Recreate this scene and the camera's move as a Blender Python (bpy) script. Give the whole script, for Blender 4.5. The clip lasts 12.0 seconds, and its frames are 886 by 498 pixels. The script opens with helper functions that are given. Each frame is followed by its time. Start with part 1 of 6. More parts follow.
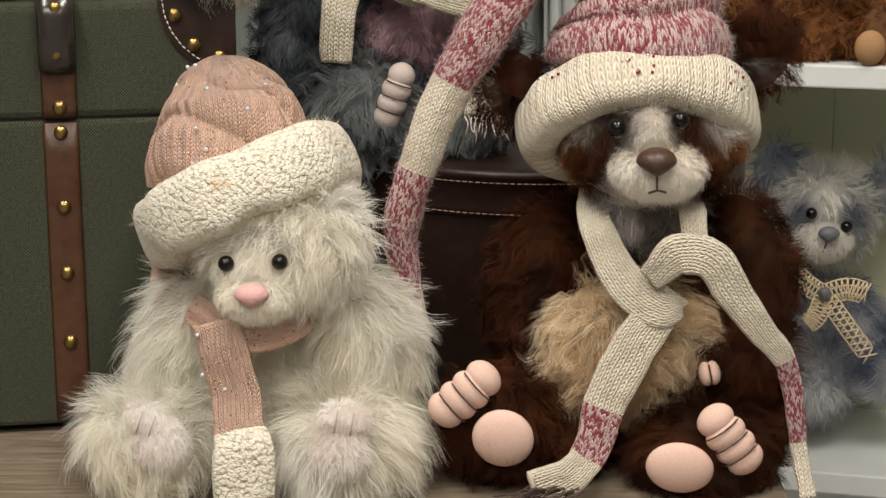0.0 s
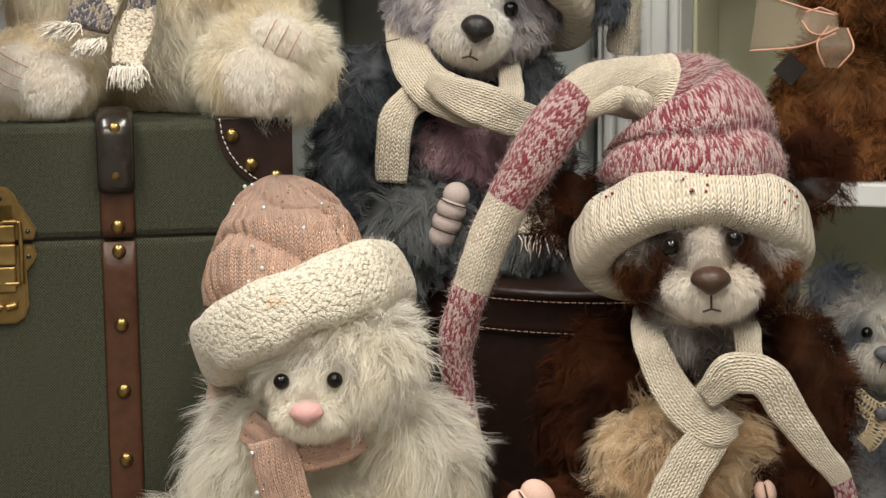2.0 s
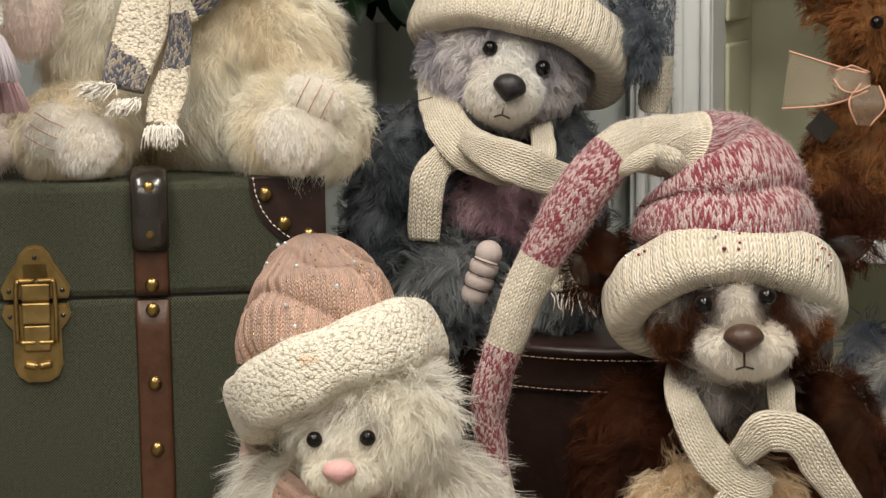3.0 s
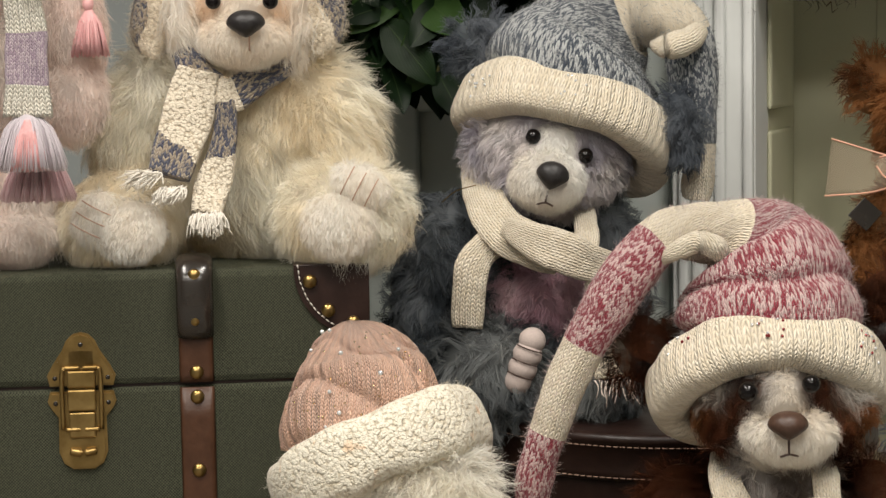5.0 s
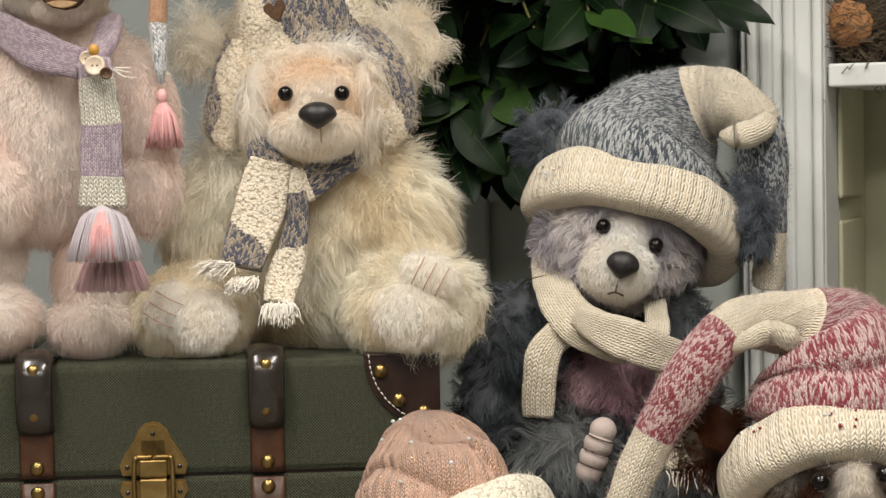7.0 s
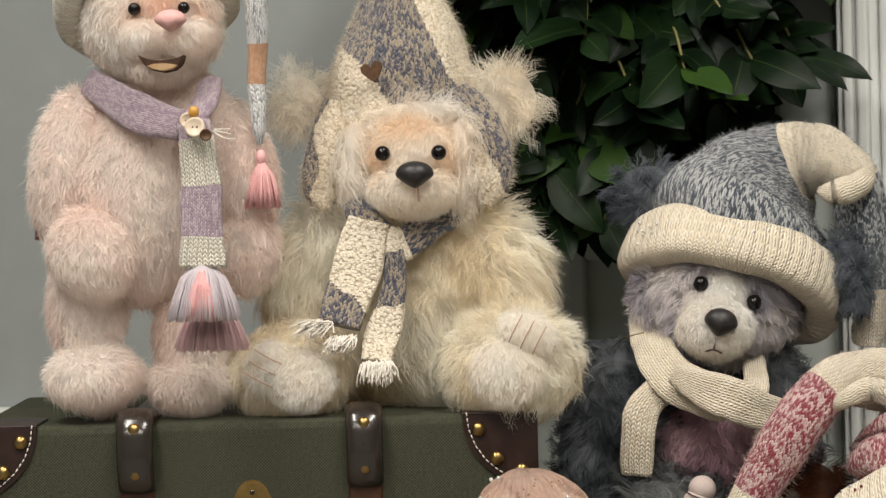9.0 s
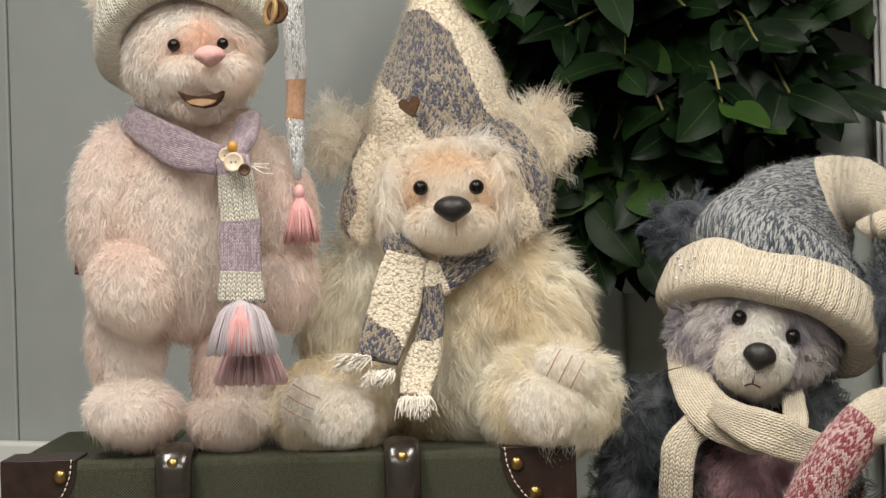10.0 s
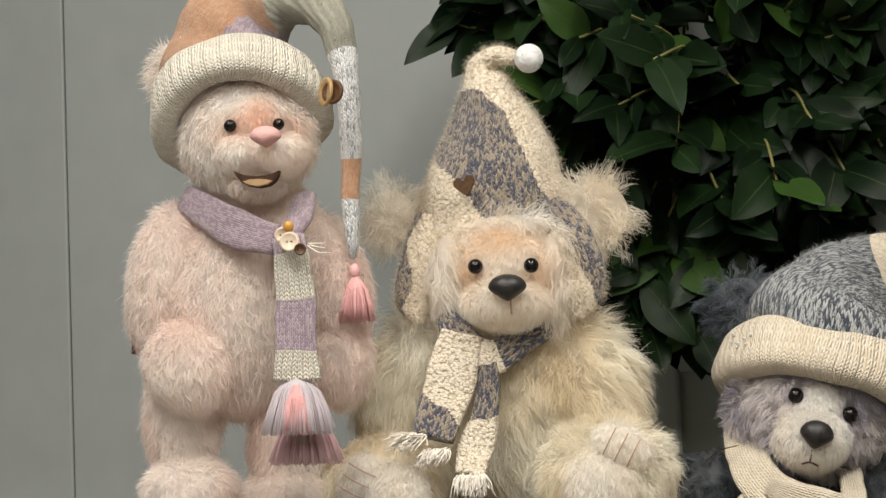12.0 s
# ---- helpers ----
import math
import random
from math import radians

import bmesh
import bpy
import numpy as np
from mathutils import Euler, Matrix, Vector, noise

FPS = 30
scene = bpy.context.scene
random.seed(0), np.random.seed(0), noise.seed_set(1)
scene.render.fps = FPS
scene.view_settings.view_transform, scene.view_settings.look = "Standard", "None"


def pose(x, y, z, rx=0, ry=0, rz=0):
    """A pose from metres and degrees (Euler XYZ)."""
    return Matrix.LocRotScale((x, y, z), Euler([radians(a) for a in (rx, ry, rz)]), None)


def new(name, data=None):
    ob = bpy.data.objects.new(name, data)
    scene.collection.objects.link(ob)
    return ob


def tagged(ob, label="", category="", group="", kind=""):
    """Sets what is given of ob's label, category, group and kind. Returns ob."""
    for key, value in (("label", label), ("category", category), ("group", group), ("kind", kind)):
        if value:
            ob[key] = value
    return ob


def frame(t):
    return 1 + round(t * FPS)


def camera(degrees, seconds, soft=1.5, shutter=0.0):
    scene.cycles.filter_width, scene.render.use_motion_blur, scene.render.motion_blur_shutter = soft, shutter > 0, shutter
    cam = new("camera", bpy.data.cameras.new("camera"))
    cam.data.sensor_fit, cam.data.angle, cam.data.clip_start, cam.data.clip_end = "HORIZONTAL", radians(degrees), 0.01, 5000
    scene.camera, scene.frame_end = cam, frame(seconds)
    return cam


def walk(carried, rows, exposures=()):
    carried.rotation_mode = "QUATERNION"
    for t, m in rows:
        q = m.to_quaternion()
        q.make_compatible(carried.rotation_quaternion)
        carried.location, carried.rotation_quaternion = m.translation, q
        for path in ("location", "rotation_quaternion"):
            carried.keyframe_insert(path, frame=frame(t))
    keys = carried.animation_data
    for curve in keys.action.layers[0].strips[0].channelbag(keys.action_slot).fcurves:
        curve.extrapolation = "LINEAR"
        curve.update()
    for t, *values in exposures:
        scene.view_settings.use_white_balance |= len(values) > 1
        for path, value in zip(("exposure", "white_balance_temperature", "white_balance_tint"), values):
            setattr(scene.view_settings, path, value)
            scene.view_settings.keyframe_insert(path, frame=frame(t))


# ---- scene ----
# The camera stands on one spot and turns, easing back by three centimetres.
cam = camera(24.47, 12.0)
EYE = 0.5
ROWS = [
    (0.0, -0.0, 76.917, 0.285, -0.066),
    (0.5, -0.0016, 77.744, 0.359, 0.316),
    (1.0, -0.0031, 78.553, 0.409, 0.702),
    (1.5, -0.0046, 79.376, 0.481, 1.051),
    (2.0, -0.0061, 80.298, 0.524, 1.443),
    (2.5, -0.0076, 81.13, 0.627, 1.902),
    (3.0, -0.009, 81.953, 0.743, 2.331),
    (5.0, -0.0144, 84.439, 0.912, 3.53),
    (5.5, -0.0157, 85.088, 0.923, 3.941),
    (6.0, -0.0169, 86.077, 0.986, 4.514),
    (6.5, -0.0181, 86.639, 1.024, 4.912),
    (7.0, -0.0193, 87.004, 1.103, 5.483),
    (9.0, -0.0237, 88.706, 1.503, 8.175),
    (9.5, -0.0248, 89.214, 1.547, 8.708),
    (10.0, -0.0258, 89.699, 1.588, 9.227),
    (10.5, -0.0267, 90.339, 1.63, 9.603),
    (11.0, -0.0277, 90.977, 1.699, 10.064),
    (11.5, -0.0286, 91.545, 1.755, 10.515),
    (12.0, -0.0294, 91.945, 1.77, 10.748),
]
walk(cam, [(t, pose(0, y, EYE, rx, ry, rz)) for t, y, rx, ry, rz in ROWS])

# ---- light: a shop room under unseen ceiling panels ----
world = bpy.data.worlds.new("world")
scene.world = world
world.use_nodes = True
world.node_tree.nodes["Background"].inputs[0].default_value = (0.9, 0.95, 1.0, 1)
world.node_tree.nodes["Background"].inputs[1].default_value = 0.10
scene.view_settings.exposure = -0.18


def unseen_ceiling_lamp(x, y, sx, sy, watts, color=(1.0, 0.945, 0.865)):
    data = bpy.data.lights.new("unseen_ceiling_lamp", "AREA")
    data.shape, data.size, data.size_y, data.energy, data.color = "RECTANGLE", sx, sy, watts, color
    lamp = new("unseen_ceiling_lamp", data)
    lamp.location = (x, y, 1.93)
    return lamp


unseen_ceiling_lamp(-0.80, 0.45, 0.28, 1.3, 39)
unseen_ceiling_lamp(0.40, 0.45, 0.28, 1.3, 39)
# wide panel behind the camera, added to brighten the faces under the brims
unseen_ceiling_lamp(-0.25, -1.5, 2.2, 0.6, 62)

# ---- materials ----


class Nodes:
    """A material's node tree with short calls."""

    def __init__(self, name):
        self.mat = bpy.data.materials.new(name)
        self.mat.use_nodes = True
        self.t = self.mat.node_tree
        self.bsdf = self.t.nodes["Principled BSDF"]
        self.out = self.t.nodes["Material Output"]

    def add(self, kind, operation="", data_type="", attribute_name="", feature=""):
        n = self.t.nodes.new(kind)
        if operation:
            n.operation = operation
        if data_type:
            n.data_type = data_type
        if attribute_name:
            n.attribute_name = attribute_name
        if feature:
            n.feature = feature
        return n

    def link(self, a, b):
        self.t.links.new(a, b)

    def put(self, socket, v):
        if hasattr(v, "is_output"):
            self.link(v, socket)
        else:
            socket.default_value = v

    def math(self, op, a, b=0.0, c=0.0):
        n = self.add("ShaderNodeMath", operation=op)
        for s, v in zip(n.inputs, (a, b, c)):
            self.put(s, v)
        return n.outputs[0]

    def mix(self, f, a, b):
        n = self.add("ShaderNodeMix", data_type="RGBA")
        self.put(n.inputs[0], f)
        self.put(n.inputs[6], (*a, 1) if isinstance(a, tuple) else a)
        self.put(n.inputs[7], (*b, 1) if isinstance(b, tuple) else b)
        return n.outputs[2]

    def coords(self, kind="Object"):
        return self.add("ShaderNodeTexCoord").outputs[kind]

    def noise(self, scale, detail=3, vec=None, rough=0.55, stretch=None):
        n = self.add("ShaderNodeTexNoise")
        n.inputs["Scale"].default_value, n.inputs["Detail"].default_value, n.inputs["Roughness"].default_value = scale, detail, rough
        vec = vec if vec is not None else self.coords()
        if stretch:
            m = self.add("ShaderNodeMapping")
            m.inputs["Scale"].default_value = stretch
            self.link(vec, m.inputs["Vector"])
            vec = m.outputs[0]
        self.link(vec, n.inputs["Vector"])
        return n.outputs[0]

    def ramp(self, f, lo, hi):
        n = self.add("ShaderNodeMapRange")
        self.put(n.inputs[0], f)
        n.inputs[1].default_value, n.inputs[2].default_value = lo, hi
        return n.outputs[0]

    def bump(self, h, dist, strength=1.0):
        n = self.add("ShaderNodeBump")
        n.inputs["Strength"].default_value, n.inputs["Distance"].default_value = strength, dist
        self.put(n.inputs["Height"], h)
        return n.outputs[0]

    def done(self, color=None, rough=None, metal=None, normal=None, spec=None, sheen=None):
        for key, v in (("Base Color", color), ("Roughness", rough), ("Metallic", metal), ("Normal", normal), ("Specular IOR Level", spec), ("Sheen Weight", sheen)):
            if v is not None:
                self.put(self.bsdf.inputs[key], (*v, 1) if isinstance(v, tuple) and len(v) == 3 else v)
        return self.mat


def plain_mat(name, a, b, rough=0.6, scale=60.0, depth=0.0004, metal=0.0, spec=0.4, scale2=6.0):
    """Two tones mixed at two scales, with fine relief."""
    n = Nodes(name)
    fine, broad = n.noise(scale, 4), n.noise(scale2, 3)
    f = n.ramp(n.math("ADD", n.math("MULTIPLY", fine, 0.5), n.math("MULTIPLY", broad, 0.5)), 0.35, 0.65)
    r = n.math("ADD", rough - 0.08, n.math("MULTIPLY", fine, 0.16))
    return n.done(n.mix(f, a, b), r, metal, n.bump(fine, depth), spec)


def fur_mat(name):
    """Hair: the colour comes with the hairs."""
    n = Nodes(name)
    tint = n.add("ShaderNodeAttribute", attribute_name="tint").outputs[0]
    n.done(tint, 0.65, 0.0, None, 0.15)
    thin = n.add("ShaderNodeBsdfTranslucent")
    n.link(tint, thin.inputs[0])
    m = n.add("ShaderNodeMixShader")
    m.inputs[0].default_value = 0.5
    n.link(n.bsdf.outputs[0], m.inputs[1])
    n.link(thin.outputs[0], m.inputs[2])
    clear = n.add("ShaderNodeBsdfTransparent")
    fine = n.add("ShaderNodeMixShader")
    fine.inputs[0].default_value = 0.30
    n.link(m.outputs[0], fine.inputs[1])
    n.link(clear.outputs[0], fine.inputs[2])
    n.link(fine.outputs[0], n.out.inputs[0])
    return n.mat


def knit_mat(name, a, b=None, w=0.0042, h=0.0034, share=0.5, rib=0.0, fuzz=0.5, seed=0.0, depth=0.0013, glint=0.0):
    """Stocking stitch in UV metres: a column of Vs; a and b are its yarns, b taking a share of the loops."""
    n = Nodes(name)
    uv = n.add("ShaderNodeSeparateXYZ")
    n.link(n.coords("UV"), uv.inputs[0])
    wob = n.math("MULTIPLY", n.math("SUBTRACT", n.noise(90, 2), 0.5), 0.0016)
    u = n.math("DIVIDE", n.math("ADD", uv.outputs[0], wob), w)
    v = n.math("DIVIDE", n.math("ADD", uv.outputs[1], wob), h)
    x = n.math("ABSOLUTE", n.math("SUBTRACT", n.math("FRACT", u), 0.5))
    lean = n.math("ADD", v, n.math("MULTIPLY", x, 1.5))
    s = n.math("SUBTRACT", n.math("FRACT", lean), 0.5)
    across = n.math("SUBTRACT", n.math("MULTIPLY", x, 4.0), 1.0)
    loop = n.math("SUBTRACT", 1.0, n.math("ADD", n.math("MULTIPLY", n.math("MULTIPLY", s, s), 2.6), n.math("MULTIPLY", n.math("MULTIPLY", across, across), 0.75)))
    loop = n.math("MAXIMUM", loop, 0.0)
    height = n.math("ADD", loop, n.math("MULTIPLY", n.noise(700, 2), 0.35))
    if rib:
        height = n.math("ADD", height, n.math("MULTIPLY", n.math("SINE", n.math("MULTIPLY", u, 6.2832 / rib)), 0.55 if rib < 3 else 1.3))
    cell = n.add("ShaderNodeCombineXYZ")
    n.link(n.math("FLOOR", n.math("MULTIPLY", u, 2.0)), cell.inputs[0])
    n.link(n.math("FLOOR", lean), cell.inputs[1])
    cell.inputs[2].default_value = seed
    wn = n.add("ShaderNodeTexWhiteNoise")
    n.link(cell.outputs[0], wn.inputs[0])
    color = n.mix(n.ramp(n.math("ADD", wn.outputs[0], n.math("MULTIPLY", n.math("SUBTRACT", n.noise(480, 2), 0.5), 1.1)), share - 0.16, share + 0.16), b or tuple(0.86 * c for c in a), a)
    # gaps between stitches get darkened yarn: their shade is put into the colour
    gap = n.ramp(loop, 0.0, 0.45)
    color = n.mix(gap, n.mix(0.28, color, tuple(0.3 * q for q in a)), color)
    n.done(color, 0.85, 0.0, n.bump(height, depth), 0.15, 0.25)
    if glint:
        vo = n.add("ShaderNodeTexVoronoi")
        vo.inputs["Scale"].default_value = 260
        n.link(n.coords(), vo.inputs["Vector"])
        sep = n.add("ShaderNodeSeparateColor")
        n.link(vo.outputs["Color"], sep.inputs[0])
        dot = n.math("MULTIPLY", n.math("LESS_THAN", vo.outputs["Distance"], 0.23), n.math("LESS_THAN", sep.outputs[0], glint))
        n.done(n.mix(dot, color, (0.92, 0.62, 0.28)), n.math("SUBTRACT", 0.85, n.math("MULTIPLY", dot, 0.65)), n.math("MULTIPLY", dot, 0.8))
    return n.mat


def boucle_mat(name, a, b, c, scale=230.0, depth=0.0024):
    """Bobbly yarn: rounded bumps in two sizes, with flecks."""
    n = Nodes(name)
    bumps = []
    for sc in (scale, scale * 2.3):
        vo = n.add("ShaderNodeTexVoronoi", feature="F1")
        vo.inputs["Scale"].default_value = sc
        n.link(n.coords(), vo.inputs["Vector"])
        far = n.math("MULTIPLY", vo.outputs["Distance"], 1.2)
        bumps.append(n.math("SQRT", n.math("MAXIMUM", n.math("SUBTRACT", 1.0, n.math("MULTIPLY", far, far)), 0.0)))
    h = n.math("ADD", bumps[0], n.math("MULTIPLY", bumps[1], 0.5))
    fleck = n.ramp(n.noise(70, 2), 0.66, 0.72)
    # hollows between the bumps take the darker b, painting in the shade there
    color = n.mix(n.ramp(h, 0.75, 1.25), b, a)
    color = n.mix(n.math("MULTIPLY", fleck, 0.5), color, c)
    return n.done(color, 0.9, 0.0, n.bump(h, depth), 0.15, 0.3)


def canvas_mat():
    n = Nodes("green_canvas")
    uv = n.add("ShaderNodeSeparateXYZ")
    n.link(n.coords("UV"), uv.inputs[0])
    a = n.math("SINE", n.math("MULTIPLY", uv.outputs[0], 6.2832 / 0.0024))
    b = n.math("SINE", n.math("MULTIPLY", uv.outputs[1], 6.2832 / 0.0024))
    weave = n.math("MULTIPLY", a, b)
    slub = n.noise(420, 3)
    broad = n.noise(9, 3)
    f = n.math("ADD", n.math("MULTIPLY", weave, 0.42), n.math("ADD", slub, -0.02))
    color = n.mix(n.ramp(f, 0.15, 0.95), (0.020, 0.022, 0.013), (0.125, 0.129, 0.086))
    color = n.mix(n.math("MULTIPLY", n.ramp(broad, 0.4, 0.7), 0.25), color, (0.05, 0.05, 0.034))
    return n.done(color, 0.85, 0.0, n.bump(n.math("ADD", weave, slub), 0.0005), 0.2)


def leaf_mat():
    n = Nodes("leaf_green")
    r = n.add("ShaderNodeObjectInfo").outputs["Random"]
    isl = n.add("ShaderNodeNewGeometry").outputs["Random Per Island"]
    f = n.math("FRACT", n.math("ADD", r, isl))
    broad = n.noise(30, 3)
    color = n.mix(n.ramp(f, 0.1, 1.0), (0.0026, 0.0080, 0.0030), (0.0080, 0.021, 0.0058))
    color = n.mix(n.math("MULTIPLY", n.math("GREATER_THAN", f, 0.90), 0.8), color, (0.030, 0.066, 0.012))
    color = n.mix(n.math("MULTIPLY", n.ramp(broad, 0.45, 0.7), 0.3), color, (0.010, 0.020, 0.007))
    uv = n.add("ShaderNodeSeparateXYZ")
    n.link(n.coords("UV"), uv.inputs[0])
    ax = n.math("ABSOLUTE", uv.outputs[0])
    vein = n.math("SINE", n.math("MULTIPLY", n.math("SUBTRACT", uv.outputs[1], n.math("MULTIPLY", ax, 0.8)), 55.0))
    rib = n.math("LESS_THAN", ax, 0.035)
    color = n.mix(n.math("MULTIPLY", rib, 0.45), color, (0.045, 0.075, 0.022))
    return n.done(color, 0.42, 0.0, n.bump(n.math("ADD", n.math("MULTIPLY", vein, 0.06), rib), 0.0004), 0.16)


def wood_mat(name, a, b, rough=0.55, stretch=(3, 40, 40), depth=0.0006):
    n = Nodes(name)
    grain = n.noise(6, 5, None, 0.65, stretch)
    broad = n.noise(5, 2)
    f = n.ramp(n.math("ADD", n.math("MULTIPLY", grain, 0.75), n.math("MULTIPLY", broad, 0.25)), 0.35, 0.65)
    return n.done(n.mix(f, a, b), rough, 0.0, n.bump(grain, depth), 0.35)


FUR = fur_mat("plush_fur")
BLACK_GLOSS = plain_mat("black_glass_eye", (0.004, 0.003, 0.003), (0.007, 0.005, 0.004), 0.13, 40, 0.0, 0.0, 0.35)
NOSE_BLACK = plain_mat("nose_black_thread", (0.012, 0.010, 0.010), (0.03, 0.027, 0.027), 0.42, 300, 0.0005)
NOSE_BROWN = plain_mat("nose_brown_leather", (0.045, 0.022, 0.014), (0.085, 0.045, 0.03), 0.4, 300, 0.0005)
NOSE_GREY = plain_mat("nose_grey_thread", (0.10, 0.10, 0.11), (0.16, 0.16, 0.17), 0.5, 300, 0.0005)
NOSE_PINK = plain_mat("nose_pink_thread", (0.62, 0.33, 0.31), (0.70, 0.41, 0.385), 0.6, 300, 0.0006)
PAD_PINK = plain_mat("pink_felt_pad", (0.66, 0.42, 0.34), (0.76, 0.54, 0.45), 0.9, 700, 0.0003, 0, 0.15)
PAD_GREY = plain_mat("greige_felt_pad", (0.45, 0.37, 0.34), (0.55, 0.46, 0.42), 0.9, 700, 0.0003, 0, 0.15)
PAD_CREAM = plain_mat("cream_felt_pad", (0.76, 0.62, 0.54), (0.84, 0.74, 0.66), 0.9, 700, 0.0003, 0, 0.15)
PAD_TAN = plain_mat("tan_felt_pad", (0.36, 0.19, 0.085), (0.44, 0.26, 0.13), 0.9, 700, 0.0003, 0, 0.15)
THREAD_DARK = plain_mat("dark_thread", (0.05, 0.03, 0.025), (0.08, 0.05, 0.04), 0.8, 300, 0)
THREAD_TAN = plain_mat("tan_thread", (0.42, 0.27, 0.20), (0.5, 0.33, 0.25), 0.8, 300, 0)
THREAD_WHITE = plain_mat("white_thread", (0.75, 0.70, 0.62), (0.85, 0.8, 0.72), 0.8, 300, 0)
CANVAS = canvas_mat()
LEATHER = plain_mat("brown_leather_strap", (0.050, 0.020, 0.009), (0.085, 0.036, 0.018), 0.42, 120, 0.0006)
LEATHER_DARK = plain_mat("dark_leather", (0.016, 0.007, 0.005), (0.032, 0.014, 0.010), 0.42, 90, 0.0005)
LEATHER_CLIP = plain_mat("polished_dark_leather", (0.016, 0.012, 0.009), (0.03, 0.023, 0.018), 0.2, 60, 0.0002, 0.0, 0.7)
BRASS = plain_mat("aged_brass", (0.24, 0.155, 0.052), (0.38, 0.26, 0.10), 0.30, 150, 0.0002, 1.0)
BRASS_DARK = plain_mat("tarnished_brass", (0.26, 0.165, 0.058), (0.50, 0.34, 0.135), 0.42, 70, 0.0003, 1.0)
PAINT_WHITE = plain_mat("white_paint", (0.66, 0.67, 0.65), (0.72, 0.73, 0.71), 0.5, 25, 0.0002)
PAINT_SAGE = plain_mat("sage_paint", (0.53, 0.52, 0.365), (0.58, 0.57, 0.405), 0.6, 25, 0.0002)
PAINT_WALL = plain_mat("grey_green_wall_paint", (0.30, 0.322, 0.318), (0.33, 0.352, 0.348), 0.6, 18, 0.0002)
PAINT_DOOR = plain_mat("pale_green_grey_paint", (0.50, 0.54, 0.51), (0.54, 0.58, 0.55), 0.55, 18, 0.0002)
CEILING_WHITE = plain_mat("ceiling_white", (0.72, 0.72, 0.70), (0.78, 0.78, 0.76), 0.9, 20, 0.0003)
FLOOR_GREY = plain_mat("grey_floor", (0.26, 0.25, 0.235), (0.32, 0.31, 0.29), 0.6, 30, 0.0003)
TABLE_WOOD = wood_mat("worn_table_wood", (0.105, 0.078, 0.052), (0.25, 0.20, 0.145), 0.5)
BARK = plain_mat("dark_bark", (0.02, 0.014, 0.010), (0.09, 0.065, 0.045), 0.9, 120, 0.004)
CUT_WOOD = wood_mat("orange_cut_wood", (0.28, 0.12, 0.045), (0.45, 0.23, 0.10), 0.7)
BUTTON_WOOD = wood_mat("button_wood", (0.05, 0.024, 0.010), (0.12, 0.058, 0.024), 0.45, (60, 60, 60))
BUTTON_PALE = wood_mat("pale_button_wood", (0.36, 0.22, 0.09), (0.52, 0.35, 0.17), 0.4, (60, 60, 60))
AMBER = plain_mat("amber_bead", (0.50, 0.24, 0.04), (0.62, 0.34, 0.08), 0.25, 90, 0.0)
SHELL = plain_mat("shell_button", (0.55, 0.42, 0.30), (0.70, 0.60, 0.48), 0.35, 200, 0.0002)
LACE = plain_mat("cream_lace", (0.55, 0.42, 0.26), (0.66, 0.54, 0.37), 0.9, 500, 0.0006)
SATIN_PINK = plain_mat("pink_silk", (0.72, 0.36, 0.36), (0.82, 0.50, 0.49), 0.4, 600, 0.0003)
PEARL = plain_mat("pearl_sequin", (0.62, 0.64, 0.66), (0.80, 0.80, 0.79), 0.15, 90, 0, 0.3, 0.8)
LEAF = leaf_mat()
STEM = plain_mat("green_brown_twig", (0.10, 0.105, 0.03), (0.19, 0.17, 0.06), 0.6, 120, 0.0004)
TRUNK = plain_mat("dark_trunk", (0.010, 0.009, 0.008), (0.03, 0.025, 0.02), 0.8, 90, 0.001)

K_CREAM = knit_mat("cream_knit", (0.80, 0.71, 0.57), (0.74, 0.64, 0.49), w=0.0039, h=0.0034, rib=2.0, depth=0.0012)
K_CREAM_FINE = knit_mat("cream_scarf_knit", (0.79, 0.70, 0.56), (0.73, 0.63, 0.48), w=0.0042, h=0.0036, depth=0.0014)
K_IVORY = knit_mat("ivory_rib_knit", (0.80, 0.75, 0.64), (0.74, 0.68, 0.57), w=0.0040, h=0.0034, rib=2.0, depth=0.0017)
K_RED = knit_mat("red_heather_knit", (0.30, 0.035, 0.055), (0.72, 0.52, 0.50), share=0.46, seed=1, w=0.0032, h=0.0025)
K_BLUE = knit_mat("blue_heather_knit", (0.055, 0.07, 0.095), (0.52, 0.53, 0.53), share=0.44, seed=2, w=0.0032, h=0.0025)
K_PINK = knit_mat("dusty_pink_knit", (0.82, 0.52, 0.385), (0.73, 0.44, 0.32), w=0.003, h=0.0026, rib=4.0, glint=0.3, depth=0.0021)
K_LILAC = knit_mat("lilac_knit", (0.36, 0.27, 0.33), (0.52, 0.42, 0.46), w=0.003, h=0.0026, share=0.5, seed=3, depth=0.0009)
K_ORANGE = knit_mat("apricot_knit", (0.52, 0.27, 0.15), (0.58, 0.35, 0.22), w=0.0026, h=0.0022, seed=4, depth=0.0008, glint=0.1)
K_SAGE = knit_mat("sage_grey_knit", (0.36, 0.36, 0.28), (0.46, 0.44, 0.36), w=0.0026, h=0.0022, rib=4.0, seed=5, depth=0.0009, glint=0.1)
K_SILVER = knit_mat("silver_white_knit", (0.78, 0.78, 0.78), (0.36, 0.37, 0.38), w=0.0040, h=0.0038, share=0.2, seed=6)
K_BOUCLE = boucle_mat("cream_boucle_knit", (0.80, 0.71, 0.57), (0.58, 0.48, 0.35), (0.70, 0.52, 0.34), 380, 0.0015)
